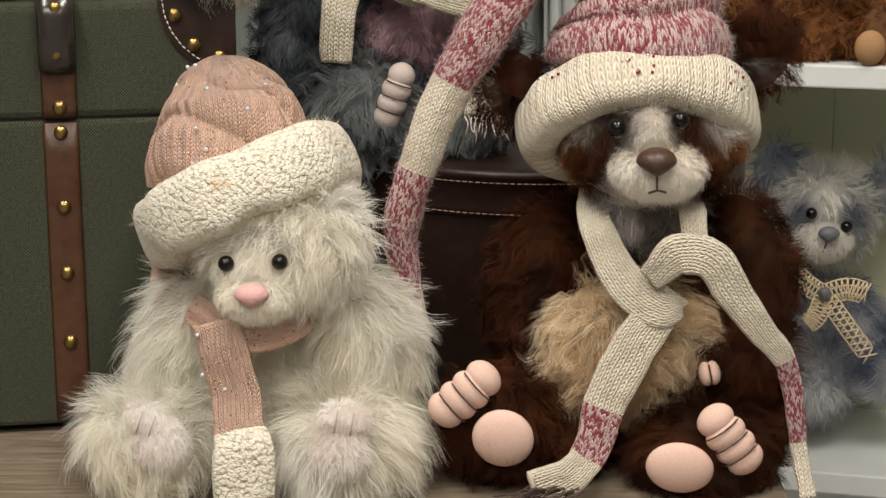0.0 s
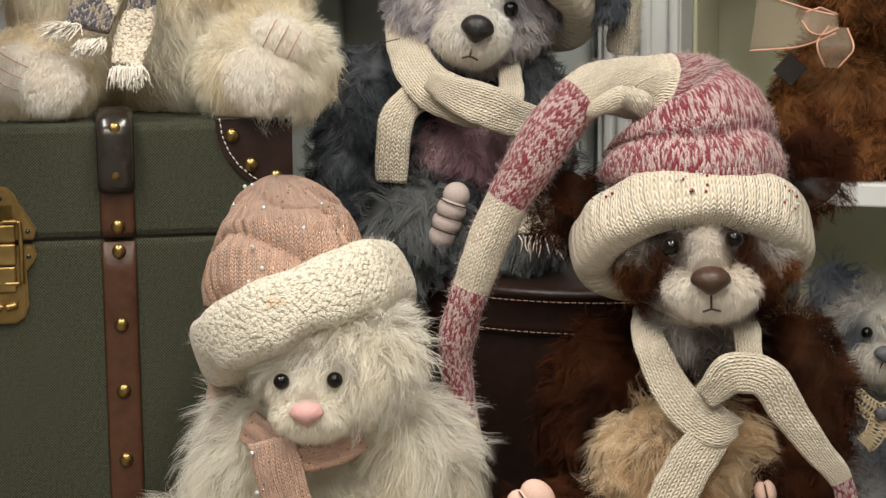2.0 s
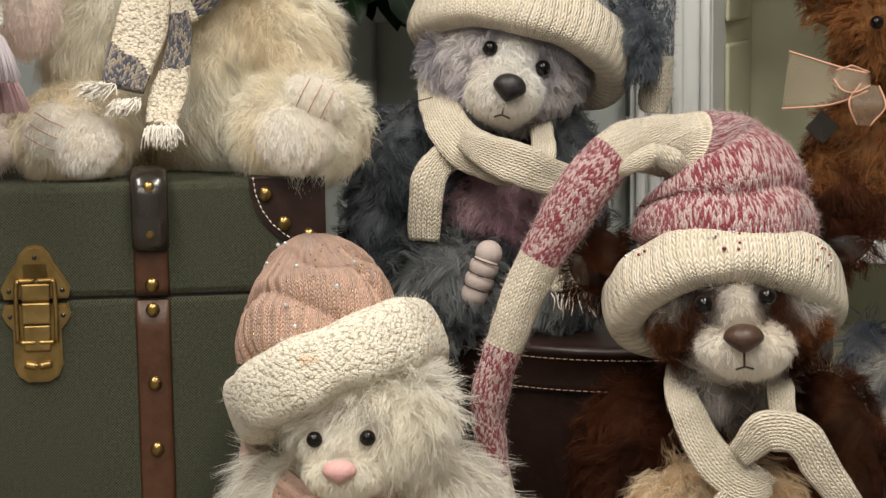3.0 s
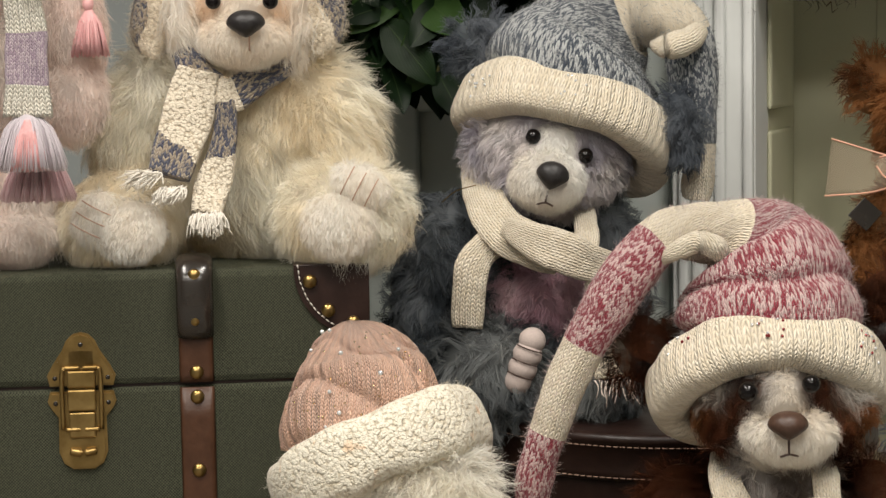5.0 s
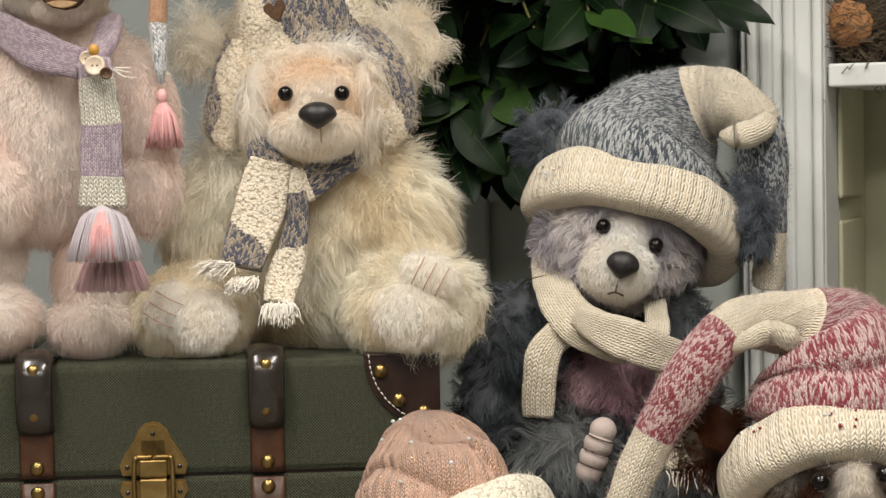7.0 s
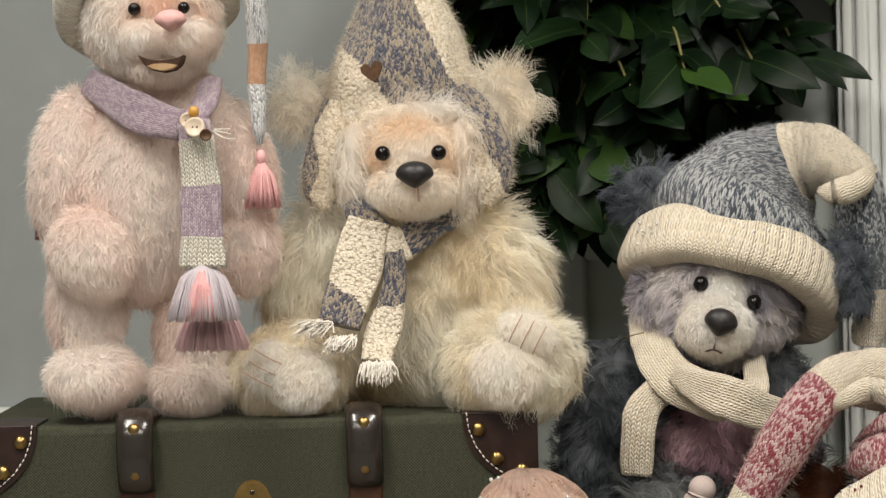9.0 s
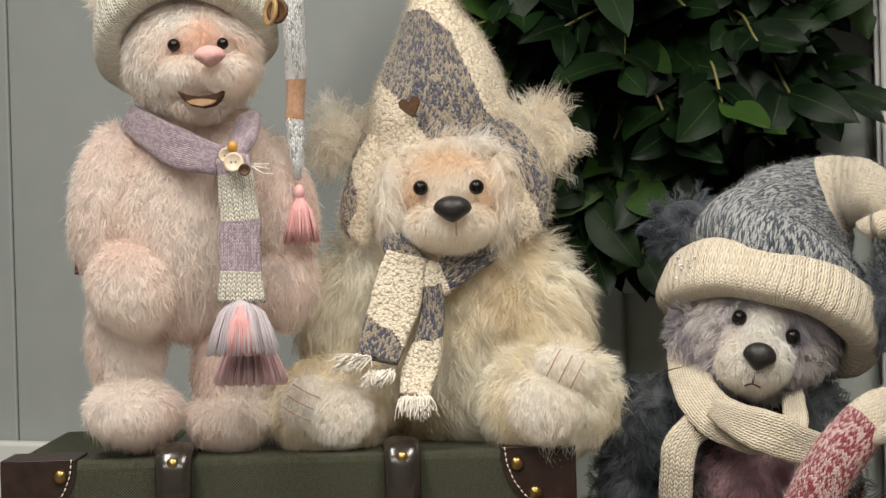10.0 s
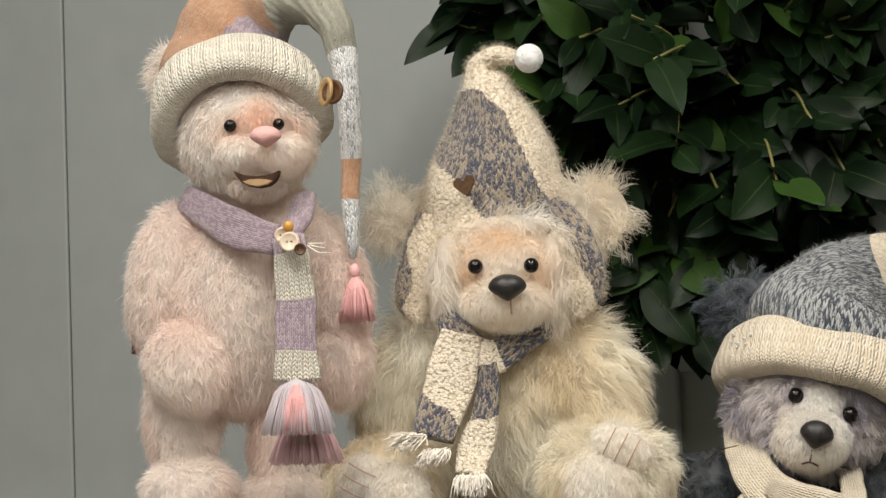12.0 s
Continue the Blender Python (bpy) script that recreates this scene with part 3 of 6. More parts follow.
for z, y0 in ((-0.132, -0.01), (0.246, 0.0), (0.564, 0.0), (0.88, 0.0)):
    part("shelf_board", box((0.002, y0, z - 0.021), (1.1, 0.20, z), 0.002), PAINT_WHITE, shelf_unit)
part("base_panel", box((0.002, 0.02, -0.75), (1.1, 0.04, -0.144), 0.002), PAINT_WHITE, shelf_unit)
part("end_panel", box((1.1, -0.004, -0.75), (1.16, 0.22, 1.5), 0.002), PAINT_WHITE, shelf_unit)
for i in range(12):
    part("back_board", box((-0.0088 + i * 0.09, 0.20, -0.75), (0.0809 + i * 0.09, 0.215, 1.5), 0.0008), PAINT_SAGE, shelf_unit)
part("side_panel", box((-0.06, 0.0602, -0.75), (0.0, 0.198, 1.5), 0.002), PAINT_SAGE, shelf_unit)
for z in (0.05, 0.30, 0.56, 0.82):
    part("side_panel_moulding", box((0.0002, 0.05, z - 0.12), (0.005, 0.16, z + 0.12), 0.003), PAINT_SAGE, shelf_unit)

table = thing("display_table", (-0.5, 1.6, -0.75), "worn grey-brown wooden display table", "table")
for i in range(6):
    part("plank", box((-0.95, -0.42 + i * 0.14, 0.72), (0.745, -0.283 + i * 0.14, 0.75), 0.003), TABLE_WOOD, table)
for x in (-0.9, 0.68):
    for y in (-0.36, 0.36):
        part("leg", box((x, y - 0.03, 0.0), (x + 0.06, y + 0.03, 0.66), 0.004), TABLE_WOOD, table)
part("apron", box((-0.9, -0.37, 0.66), (0.74, 0.36, 0.72), 0.003), TABLE_WOOD, table)

# ---- green canvas suitcase ----
CW, CH, CD, SEAM = 0.440, 0.335, 0.27, 0.2467
case = thing("suitcase", (-0.5925, 1.4752, 0.0), "dark green canvas suitcase with brown leather straps and brass studs", "suitcase")
case.matrix_basis = pose(-0.5925, 1.4752, 0.0, 0, 0, 10)


def rounded_slab(x0, x1, y0, y1, z0, z1, r):
    return box((x0, y0, z0), (x1, y1, z1), r)


part("body", rounded_slab(0, CW, 0, CD, 0.006, SEAM - 0.0007, 0.004), CANVAS, case, uvbox=True)
part("lid", rounded_slab(0, CW, 0.0, CD, SEAM + 0.0007, CH, 0.006), CANVAS, case, uvbox=True)
part("lining_edge", box((0.004, 0.004, SEAM - 0.003), (CW - 0.004, CD - 0.004, SEAM + 0.003)), LEATHER_DARK, case)
for fx in (0.02, CW - 0.05):
    for fy in (0.02, CD - 0.05):
        part("foot", box((fx, fy, 0), (fx + 0.03, fy + 0.03, 0.007), 0.002), LEATHER_DARK, case)


def stud(x, y, z, parent, r=0.0055, m=None):
    v, f = ball((0, 0, 0), (r, r * 0.62, r), None, 16, 10)
    ob = Geo().add(v, f).link("stud", BRASS)
    ob.parent = parent
    ob.location = (x, y, z)
    return ob


def strap_run(points, half, thick, name, parent, material):
    v, f, uv, sl = loft(points, [(half, thick)] * len(points), n=20, m=5, power=5 if thick < 0.003 else 2.6)
    ob = Geo().add(v, f, uv=uv).link(name, material)
    ob.parent = parent
    return ob


for sx in (0.132, 0.308):
    strap_run([(sx, -0.0012, 0.01), (sx, -0.0014, 0.12), (sx, -0.0014, SEAM - 0.002)], 0.0132, 0.0018, "strap", case, LEATHER)
    strap_run([(sx, -0.0014, SEAM + 0.002), (sx, -0.0014, 0.28), (sx, -0.0014, CH - 0.012), (sx, 0.006, CH + 0.0012), (sx, 0.03, CH + 0.0012), (sx, CD - 0.01, CH + 0.0012)], 0.0132, 0.0018, "strap", case, LEATHER)
    strap_run([(sx, -0.0025, CH - 0.049), (sx, -0.0075, CH - 0.042), (sx, -0.0115, CH - 0.022), (sx, -0.008, CH - 0.001), (sx, 0.005, CH + 0.0065), (sx, 0.026, CH + 0.005)], 0.0142, 0.0056, "strap_clip", case, LEATHER_CLIP)
    for z, y in ((CH - 0.003, -0.0125), (0.2985, -0.0120), (0.2565, -0.0035), (0.2375, -0.0035), (0.180, -0.0035), (0.128, -0.0035), (0.073, -0.0035)):
        stud(sx, y, z, case)


def corner(x, sgn, top):
    """A leather corner piece with a rounded inner edge, stitched and studded."""
    g = Geo()
    n = 14
    R = 0.056
    th = np.linspace(0, np.pi / 2, n)
    z0, dz = (CH, -1) if top else (0.006, 1)
    arc = np.stack([x - sgn * R * np.cos(th), np.full(n, -0.0022), z0 + dz * R * np.sin(th)], -1)
    rim = np.concatenate([[[x + sgn * 0.002, -0.0022, z0 - dz * 0.002]], arc])
    back = rim + np.array([0, 0.006, 0])
    v = np.concatenate([rim, back])
    k = len(rim)
    tri = [(0, i, i + 1) for i in range(1, k - 1)]
    g.add(v, tri)
    sidef = [(i, (i + 1) % k, k + (i + 1) % k, k + i) for i in range(k)]
    g.add(v, sidef)
    # the wrap over the top and round the end
    lo = np.array([min(x - sgn * R, x + sgn * 0.002), -0.0022, z0 - dz * 0.002 if top else z0])
    g2 = box((min(x - sgn * R, x + sgn * 0.0022), -0.0016, min(z0, z0 - dz * 0.0022)), (max(x - sgn * R, x + sgn * 0.0022), R, max(z0, z0 - dz * 0.0022)), 0.0008)
    ob = g.link("corner", LEATHER_DARK, None, "", False)
    ob.parent = case
    part("corner_wrap", g2, LEATHER_DARK, case)
    part("corner_wrap", box((min(x, x + sgn * 0.0024), -0.0018, min(z0, z0 + dz * R)), (max(x, x + sgn * 0.0024), R, max(z0, z0 + dz * R)), 0.0008), LEATHER_DARK, case)
    edge = [tuple(p + np.array([sgn * 0.003, -0.0012, -dz * 0.003])) for p in arc[::2]]
    for a, b in zip(edge, edge[1:]):
        for q in range(3):
            p0, p1 = [tuple(np.array(a) + (np.array(b) - np.array(a)) * ((q + s) / 3)) for s in (0.15, 0.8)]
            o = cord("stitch", [p0, p1], 0.0005, THREAD_WHITE, None, m=1, n=5)
            o.parent = case
    for k in (2, 7, 11):
        p = arc[k] + np.array([sgn * 0.011 * np.cos(th[k]), -0.0015, -dz * 0.011 * np.sin(th[k])])
        stud(*p, case)


for top in (True, False):
    corner(CW, 1, top)
    corner(0, -1, top)


def plate(name, outline, y0, y1, material, parent, bevel=0.002):
    """A flat plate with a bevelled edge from its outline in x and z."""
    bm = bmesh.new()
    f = bm.faces.new([bm.verts.new((x, y0, z)) for x, z in outline])
    ext = bmesh.ops.extrude_face_region(bm, geom=[f])
    for v in [e for e in ext["geom"] if isinstance(e, bmesh.types.BMVert)]:
        v.co.y = y1
    bmesh.ops.recalc_face_normals(bm, faces=bm.faces[:])
    bmesh.ops.bevel(bm, geom=[e for e in bm.edges if abs(e.verts[0].co.y - min(y0, y1)) < 1e-6 and abs(e.verts[1].co.y - min(y0, y1)) < 1e-6], offset=bevel, segments=2, affect="EDGES")
    return part(name, bm, material, parent)


def set_under(ob, parent, label=""):
    """Hangs a finished mesh under its thing or part where it stands."""
    ob.parent = parent
    ob.matrix_parent_inverse = Matrix.Translation(-parent_place(parent))
    if label:
        tagged(ob, label)
    return ob


def latch(cx):
    """A brass trunk latch: top plate, hasp in a raised frame, bottom plate with its loop."""
    lt = part("latch", box((cx - 0.010, -0.004, SEAM - 0.04), (cx + 0.010, 0.0, SEAM + 0.03), 0.001), BRASS_DARK, case, "aged brass trunk latch")
    top = [(cx + x, SEAM + z) for x, z in ((-0.024, 0.002), (-0.026, 0.010), (-0.022, 0.018), (-0.014, 0.030), (-0.011, 0.037), (-0.006, 0.042), (0, 0.0435), (0.006, 0.042), (0.011, 0.037), (0.014, 0.030), (0.022, 0.018), (0.026, 0.010), (0.024, 0.002))]
    plate("plate", top, -0.0005, -0.004, BRASS_DARK, lt)
    bot = [(cx + x, SEAM + z) for x, z in ((-0.024, -0.002), (-0.026, -0.010), (-0.023, -0.016), (-0.018, -0.022), (-0.0185, -0.049), (-0.015, -0.058), (-0.008, -0.0625), (0.008, -0.0625), (0.015, -0.058), (0.0185, -0.049), (0.018, -0.022), (0.023, -0.016), (0.026, -0.010), (0.024, -0.002))]
    plate("plate", bot[::-1], -0.0005, -0.004, BRASS_DARK, lt)
    for s in (-1, 1):
        o = cord("frame", [(cx + s * 0.0145, -0.006, SEAM - 0.031), (cx + s * 0.0148, -0.0075, SEAM - 0.005), (cx + s * 0.0142, -0.007, SEAM + 0.014), (cx + s * 0.012, -0.0065, SEAM + 0.0165)], 0.0018, BRASS_DARK, None)
        o.parent = lt
    for z in (SEAM + 0.0165, SEAM - 0.031):
        o = cord("frame", [(cx - 0.013, -0.0065, z), (cx, -0.007, z), (cx + 0.013, -0.0065, z)], 0.0018, BRASS_DARK, None)
        o.parent = lt
    for z0, z1, y, hw in ((0.001, 0.0145, -0.008, 0.0108), (-0.0165, 0.000, -0.0092, 0.0108), (-0.0375, -0.0175, -0.008, 0.0102)):
        part("hasp", box((cx - hw, y, SEAM + z0), (cx + hw, -0.003, SEAM + z1), 0.0014), BRASS_DARK, lt)
    o = cord("hook", [(cx - 0.0095, -0.005, SEAM - 0.048), (cx, -0.0075, SEAM - 0.049), (cx + 0.0095, -0.005, SEAM - 0.048)], 0.003, BRASS_DARK, None)
    o.parent = lt
    for x, z in ((0, 0.034), (-0.020, 0.0085), (0.020, 0.0085), (-0.020, -0.011), (0.020, -0.011)):
        v, f = ball((cx + x, -0.0042, SEAM + z), (0.0019, 0.001, 0.0019), None, 12, 8)
        o = Geo().add(v, f).link("screw", LEATHER_CLIP)
        o.parent = lt
    return lt


latch(0.2203)

# ---- round brown leather hat box ----
HX, HY, HR, HH = 0.085, 1.745, 0.175, 0.196
hatbox = thing("hat_box", (HX, HY, 0), "round dark brown leather hat box with pale stitching", "box")


def turned(name, profile, material, parent, label="", n=72):
    """A turned shape from (radius, height) rows."""
    p = np.array(profile)
    th = np.linspace(0, 2 * np.pi, n, endpoint=False)
    v = np.stack([p[:, :1] * np.cos(th), p[:, :1] * np.sin(th), np.broadcast_to(p[:, 1:], (len(p), n))], -1).reshape(-1, 3)
    ob = Geo().add(v, grid_faces(len(p), n)).link(name, material, None, label)
    ob.parent = parent
    return ob


turned("body", [(0.001, 0.002), (HR - 0.008, 0.002), (HR - 0.004, 0.006), (HR - 0.004, HH - 0.03)], LEATHER_DARK, hatbox)
turned("lid", [(HR - 0.006, HH - 0.038), (HR, HH - 0.037), (HR + 0.001, HH - 0.03), (HR + 0.0005, HH - 0.008), (HR + 0.003, HH - 0.006), (HR + 0.003, HH - 0.001), (HR - 0.003, HH + 0.001), (HR - 0.02, HH), (0.001, HH)], LEATHER_DARK, hatbox)
for z in (HH - 0.009, HH - 0.034):
    for i in range(100):
        a = math.pi + (i + 0.5) * math.pi / 100
        a0, a1 = a - 0.011, a + 0.011
        o = cord("stitch", [((HR + 0.0022) * math.cos(q), (HR + 0.0022) * math.sin(q), z) for q in (a0, a1)], 0.0003, THREAD_TAN, None, m=1, n=4)
        o.parent = hatbox

# ---- plush bears ----
SLEEK = dict(per=150, len=0.0058, lift=0.22, tuft=0.0010, mess=0.20, curl=0.02, width=0.00046, loose=1.6, many=5)


def eye(place, r, parent, material=None):
    v, f = ball(place, (r, r, r), None, 24, 16)
    return Geo().add(v, f).link("eye", BLACK_GLOSS, parent)


def nose(place, w, h, d, material, parent, roll=0.0):
    """A stuffed nose, wide above and narrowing below."""
    def swell(u):
        return 1.0 - 0.22 * np.clip(-u[:, 2], 0, 1) * np.abs(u[:, 0]) * 2 + 0.06 * np.clip(u[:, 2], 0, 1)
    v, f = ball(place, (w, d, h), turn(0, roll, 0), 32, 20, swell)
    return Geo().add(v, f).link("nose", material, parent)


def mouth(points, parent, r=0.0008, mat=THREAD_DARK):
    return cord("mouth_seam", points, r, mat, parent)


def sole(center, rx, rz, lean, material, parent, seams=(), roll=0.0, ry=0.010):
    v, f = ball(center, (rx, ry, rz), turn(lean, roll, 0), 30, 18)
    ob = Geo().add(v, f).link("paw_pad", material, parent)
    return ob


def plush_pad(center, rx, rz, tint, parent, roll=0.0):
    """A short-haired pad on a long-haired foot."""
    return furry("paw_pad", [E(center, (rx, 0.012, rz), (0, roll, 0), **SLEEK)], [], STYLE, tint, parent)


def plush_toes(center, n, size, gap, angle, tint, parent, thread):
    dx, dz = math.cos(radians(angle)), math.sin(radians(angle))
    furry("toe_pad", [E(center, (gap * n * 0.56, 0.012, size), (0, -angle, 0), **SLEEK)], [], STYLE, tint, parent)
    for i in range(n - 1):
        k = i + 0.5 - (n - 1) / 2
        c = np.array([center[0] + dx * gap * k, center[1], center[2] + dz * gap * k])
        up = np.array([-dz, 0, dx])
        pts = [tuple(c + up * size * q * 0.85 + np.array([0, -0.0165 + 0.005 * q * q + 0.0008 * k * k, 0])) for q in (-0.95, -0.5, 0, 0.5, 0.95)]
        cord("toe_seam", pts, 0.0005, thread, parent, m=3, n=6)


def toes(center, n, size, gap, angle, material, parent, thread=THREAD_DARK, depth=0.011):
    """A row of stuffed toes with thread drawn between them."""
    dx, dz = math.cos(radians(angle)), math.sin(radians(angle))
    for i in range(n):
        k = (i - (n - 1) / 2)
        s = 1.0 - 0.08 * abs(k)
        c = (center[0] + dx * gap * k, center[1] + 0.002 * abs(k), center[2] + dz * gap * k)
        v, f = ball(c, (gap * 0.95, depth, size * s), turn(0, -angle, 0), 22, 14)
        toe = Geo().add(v, f).link("toe", material, parent)
    for i in range(n - 1):
        k = i + 0.5 - (n - 1) / 2
        c = np.array([center[0] + dx * gap * k, center[1], center[2] + dz * gap * k])
        up = np.array([-dz, 0, dx])
        pts = [tuple(c + up * size * q * 0.9 + np.array([0, -depth * math.sqrt(max(0, 1 - q * q * 0.85)) * 0.93, 0])) for q in (-0.95, -0.5, 0, 0.5, 0.95)]
        cord("toe_seam", pts, 0.0006, thread, parent, m=3, n=6)


# white bear in front of the suitcase
BARE[:] = [((-0.1472, 1.3475, 0.1774), 0.0060), ((-0.1108, 1.3475, 0.1784), 0.0060), ((-0.1292, 1.3335, 0.1580), 0.0115 * 0.8)]
white = thing("plush_bear", (-0.13, 1.42, 0.0), "long-haired white plush bear with pink nose sitting on the table", "plush bear", "plush bears")
W_TINT = two_tone((0.985, 0.928, 0.825), (0.988, 0.957, 0.895), 26)
WP_TINT = two_tone((0.93, 0.86, 0.82), (0.96, 0.92, 0.89), 40)
W_STYLE = style(len=0.036, lift=0.30, per=54, mess=0.55, curl=0.06, width=0.00046, tuft=0.0042, loose=0.6, many=18)
wb = E((-0.1201, 1.4600, 0.0581), (0.066, 0.055, 0.075))
wh = E((-0.1103, 1.3950, 0.1829), (0.052, 0.045, 0.046), len=0.024)
wm = E((-0.1277, 1.3580, 0.1517), (0.0271, 0.024, 0.0173), **SLEEK)
wq = E((-0.1305, 1.3640, 0.1682), (0.0278, 0.020, 0.0196), **SLEEK)
wl1 = E((-0.2095, 1.4000, 0.0344), (0.040, 0.045, 0.034))
wl2 = E((-0.0714, 1.4000, 0.0336), (0.046, 0.05, 0.040))
wa1 = E((-0.1865, 1.4300, 0.1017), (0.024, 0.03, 0.05), (0, 15, 0))
wa2 = E((-0.0593, 1.4300, 0.1053), (0.030, 0.035, 0.055), (0, -22, 0))
W_ALL = [wb, wh, wm, wq, wl1, wl2, wa1, wa2]
furry("body", [wb], W_ALL, W_STYLE, W_TINT, white)
head = furry("head", [wh], W_ALL, W_STYLE, W_TINT, white)
furry("muzzle", [wm, wq], W_ALL, W_STYLE, W_TINT, head)
for e in (wl1, wl2):
    furry("leg", [e], W_ALL, W_STYLE, W_TINT, white)
for e in (wa1, wa2):
    furry("arm", [e], W_ALL, W_STYLE, W_TINT, white)
eye((-0.1472, 1.3475, 0.1774), 0.0056, head)
eye((-0.1108, 1.3475, 0.1784), 0.0056, head)
nose((-0.1292, 1.3335, 0.1580), 0.0118, 0.0080, 0.008, NOSE_PINK, head)
plush_pad((-0.1956, 1.3450, 0.0485), 0.0187, 0.0194, WP_TINT, white)
plush_toes((-0.2044, 1.3490, 0.0669), 3, 0.010, 0.009, -20, WP_TINT, white, PAD_GREY)
plush_pad((-0.0727, 1.3450, 0.0417), 0.0205, 0.0194, WP_TINT, white)
plush_toes((-0.0685, 1.3490, 0.0670), 3, 0.010, 0.011, -10, WP_TINT, white, PAD_GREY)

# brown bear
BARE[:] = [((0.1186, 1.3660, 0.2660), 0.0090), ((0.1610, 1.3660, 0.2712), 0.0086), ((0.1439, 1.3510, 0.2450), 0.0138 * 0.8)]
brown = thing("plush_bear", (0.14, 1.45, 0.0), "dark brown plush bear with cream face, sitting on the table", "plush bear", "plush bears")
BR_TINT = two_tone((0.035, 0.011, 0.005), (0.14, 0.046, 0.019), 55)
TAN_TINT = two_tone((0.76, 0.58, 0.37), (0.90, 0.76, 0.56), 40)
CREAM_TINT = two_tone((0.93, 0.86, 0.76), (0.97, 0.93, 0.87), 40)
BR_STYLE = style(len=0.019, lift=0.40, per=45, mess=0.75, curl=0.12, width=0.0005, tuft=0.0030, loose=0.55, many=14, swirl=60.0)
bb = E((0.1473, 1.4900, 0.1009), (0.085, 0.06, 0.10))
bt = E((0.1349, 1.4370, 0.0959), (0.060, 0.036, 0.050), len=0.024, per=62)
bh = E((0.1480, 1.4280, 0.2500), (0.062, 0.050, 0.049), len=0.014)
bm_ = E((0.1480, 1.3850, 0.2338), (0.0321, 0.030, 0.0198), **SLEEK)
bq = E((0.1425, 1.3850, 0.2575), (0.0191, 0.020, 0.0198), **SLEEK)
bn = E((0.1456, 1.4250, 0.1966), (0.034, 0.022, 0.022))
bl1 = E((0.0387, 1.4150, 0.0431), (0.040, 0.040, 0.042))
bl1b = E((0.0844, 1.4600, 0.0217), (0.04, 0.06, 0.035))
bl2 = E((0.1875, 1.4050, 0.0220), (0.050, 0.040, 0.040))
bl2b = E((0.2048, 1.4600, 0.0299), (0.05, 0.05, 0.04))
ba1 = E((0.0699, 1.4800, 0.1301), (0.034, 0.035, 0.065), (0, 12, 0))
ba2 = E((0.2263, 1.4700, 0.1404), (0.030, 0.035, 0.06), (0, -14, 0))
ba2b = E((0.2167, 1.4350, 0.0811), (0.034, 0.03, 0.03))
be1 = E((0.0498, 1.4600, 0.2820), (0.022, 0.012, 0.026), (0, -20, 0))
be2 = E((0.2261, 1.4600, 0.3077), (0.026, 0.012, 0.032), (0, 20, 0))
B_ALL = [bb, bt, bh, bm_, bq, bl1, bl1b, bl2, bl2b, ba1, ba2, ba2b]


def brown_head(p, n):
    """Cream face with dark patches sweeping down from the eyes and russet cheeks."""
    c = np.array((0.1431, 1.3850, 0.2646))
    x, z = p[:, 0] - c[0], p[:, 2] - c[2]
    way = 0.025 + 0.42 * np.clip(-z, 0, 0.06)
    dark = np.clip(1.4 * np.exp(-(((np.abs(x) - way) / 0.0135) ** 2)) * (z < 0.016), 0, 1)[:, None]
    rus = (np.clip((np.abs(x) - 0.036) / 0.006, 0, 1) * np.clip((-z - 0.008) / 0.01, 0, 1))[:, None]
    base = CREAM_TINT(p, n) * (1 - 0.25 * np.clip((np.abs(x) - 0.03) / 0.02, 0, 1)[:, None])
    base = base * (1 - rus) + rus * np.array([0.32, 0.13, 0.05])
    return base * (1 - dark) + BR_TINT(p, n) * dark


furry("body", [bb], B_ALL, BR_STYLE, BR_TINT, brown)
furry("belly", [bt], [], BR_STYLE, TAN_TINT, brown, "tan shaggy belly")
head = furry("head", [bh], B_ALL, BR_STYLE, brown_head, brown, "cream face with dark bands through the eyes")
furry("muzzle", [bm_], [bh], BR_STYLE, CREAM_TINT, head)
furry("brow", [bq], [bh, bm_], BR_STYLE, brown_head, head)
furry("neck", [bn], [bh, bb], BR_STYLE, two_tone((0.16, 0.12, 0.10), (0.62, 0.58, 0.55), 90), brown, "grey-white curly neck fur")
for es in ([bl1, bl1b], [bl2, bl2b]):
    furry("leg", es, B_ALL, BR_STYLE, BR_TINT, brown)
for es in ([ba1], [ba2, ba2b]):
    furry("arm", es, B_ALL, BR_STYLE, BR_TINT, brown)
for e in (be1, be2):
    furry("ear", [e], [], dict(BR_STYLE, len=0.020, lift=0.6, curl=0.16, per=85), BR_TINT, brown)
eye((0.1186, 1.3660, 0.2660), 0.0068, head)
eye((0.1610, 1.3660, 0.2712), 0.0064, head)
nose((0.1439, 1.3510, 0.2450), 0.0138, 0.0097, 0.012, NOSE_BROWN, head)
mouth([(0.1443, 1.3500, 0.2359), (0.1447, 1.3520, 0.2254)], head)
mouth([(0.1393, 1.3545, 0.2233), (0.1447, 1.3515, 0.2255), (0.1511, 1.3545, 0.2237)], head)
sole((0.0414, 1.3670, 0.0457), 0.0220, 0.0212, 8, PAD_PINK, brown, roll=35)
toes((0.0145, 1.3710, 0.0761), 4, 0.0159, 0.0117, 41, PAD_PINK, brown)
sole((0.1649, 1.3580, 0.0264), 0.0241, 0.0188, 8, PAD_PINK, brown, roll=10)
toes((0.2006, 1.3620, 0.0448), 4, 0.0158, 0.0117, -53, PAD_PINK, brown)

# grey bear on the hat box
BARE[:] = [((-0.0299, 1.6300, 0.4297), 0.0060), ((0.0121, 1.6320, 0.4136), 0.0060), ((-0.0146, 1.6020, 0.3994), 0.0133 * 0.8)]
grey = thing("plush_bear", (0.04, 1.69, 0.196), "blue-grey curly plush bear sitting on the hat box", "plush bear", "plush bears")
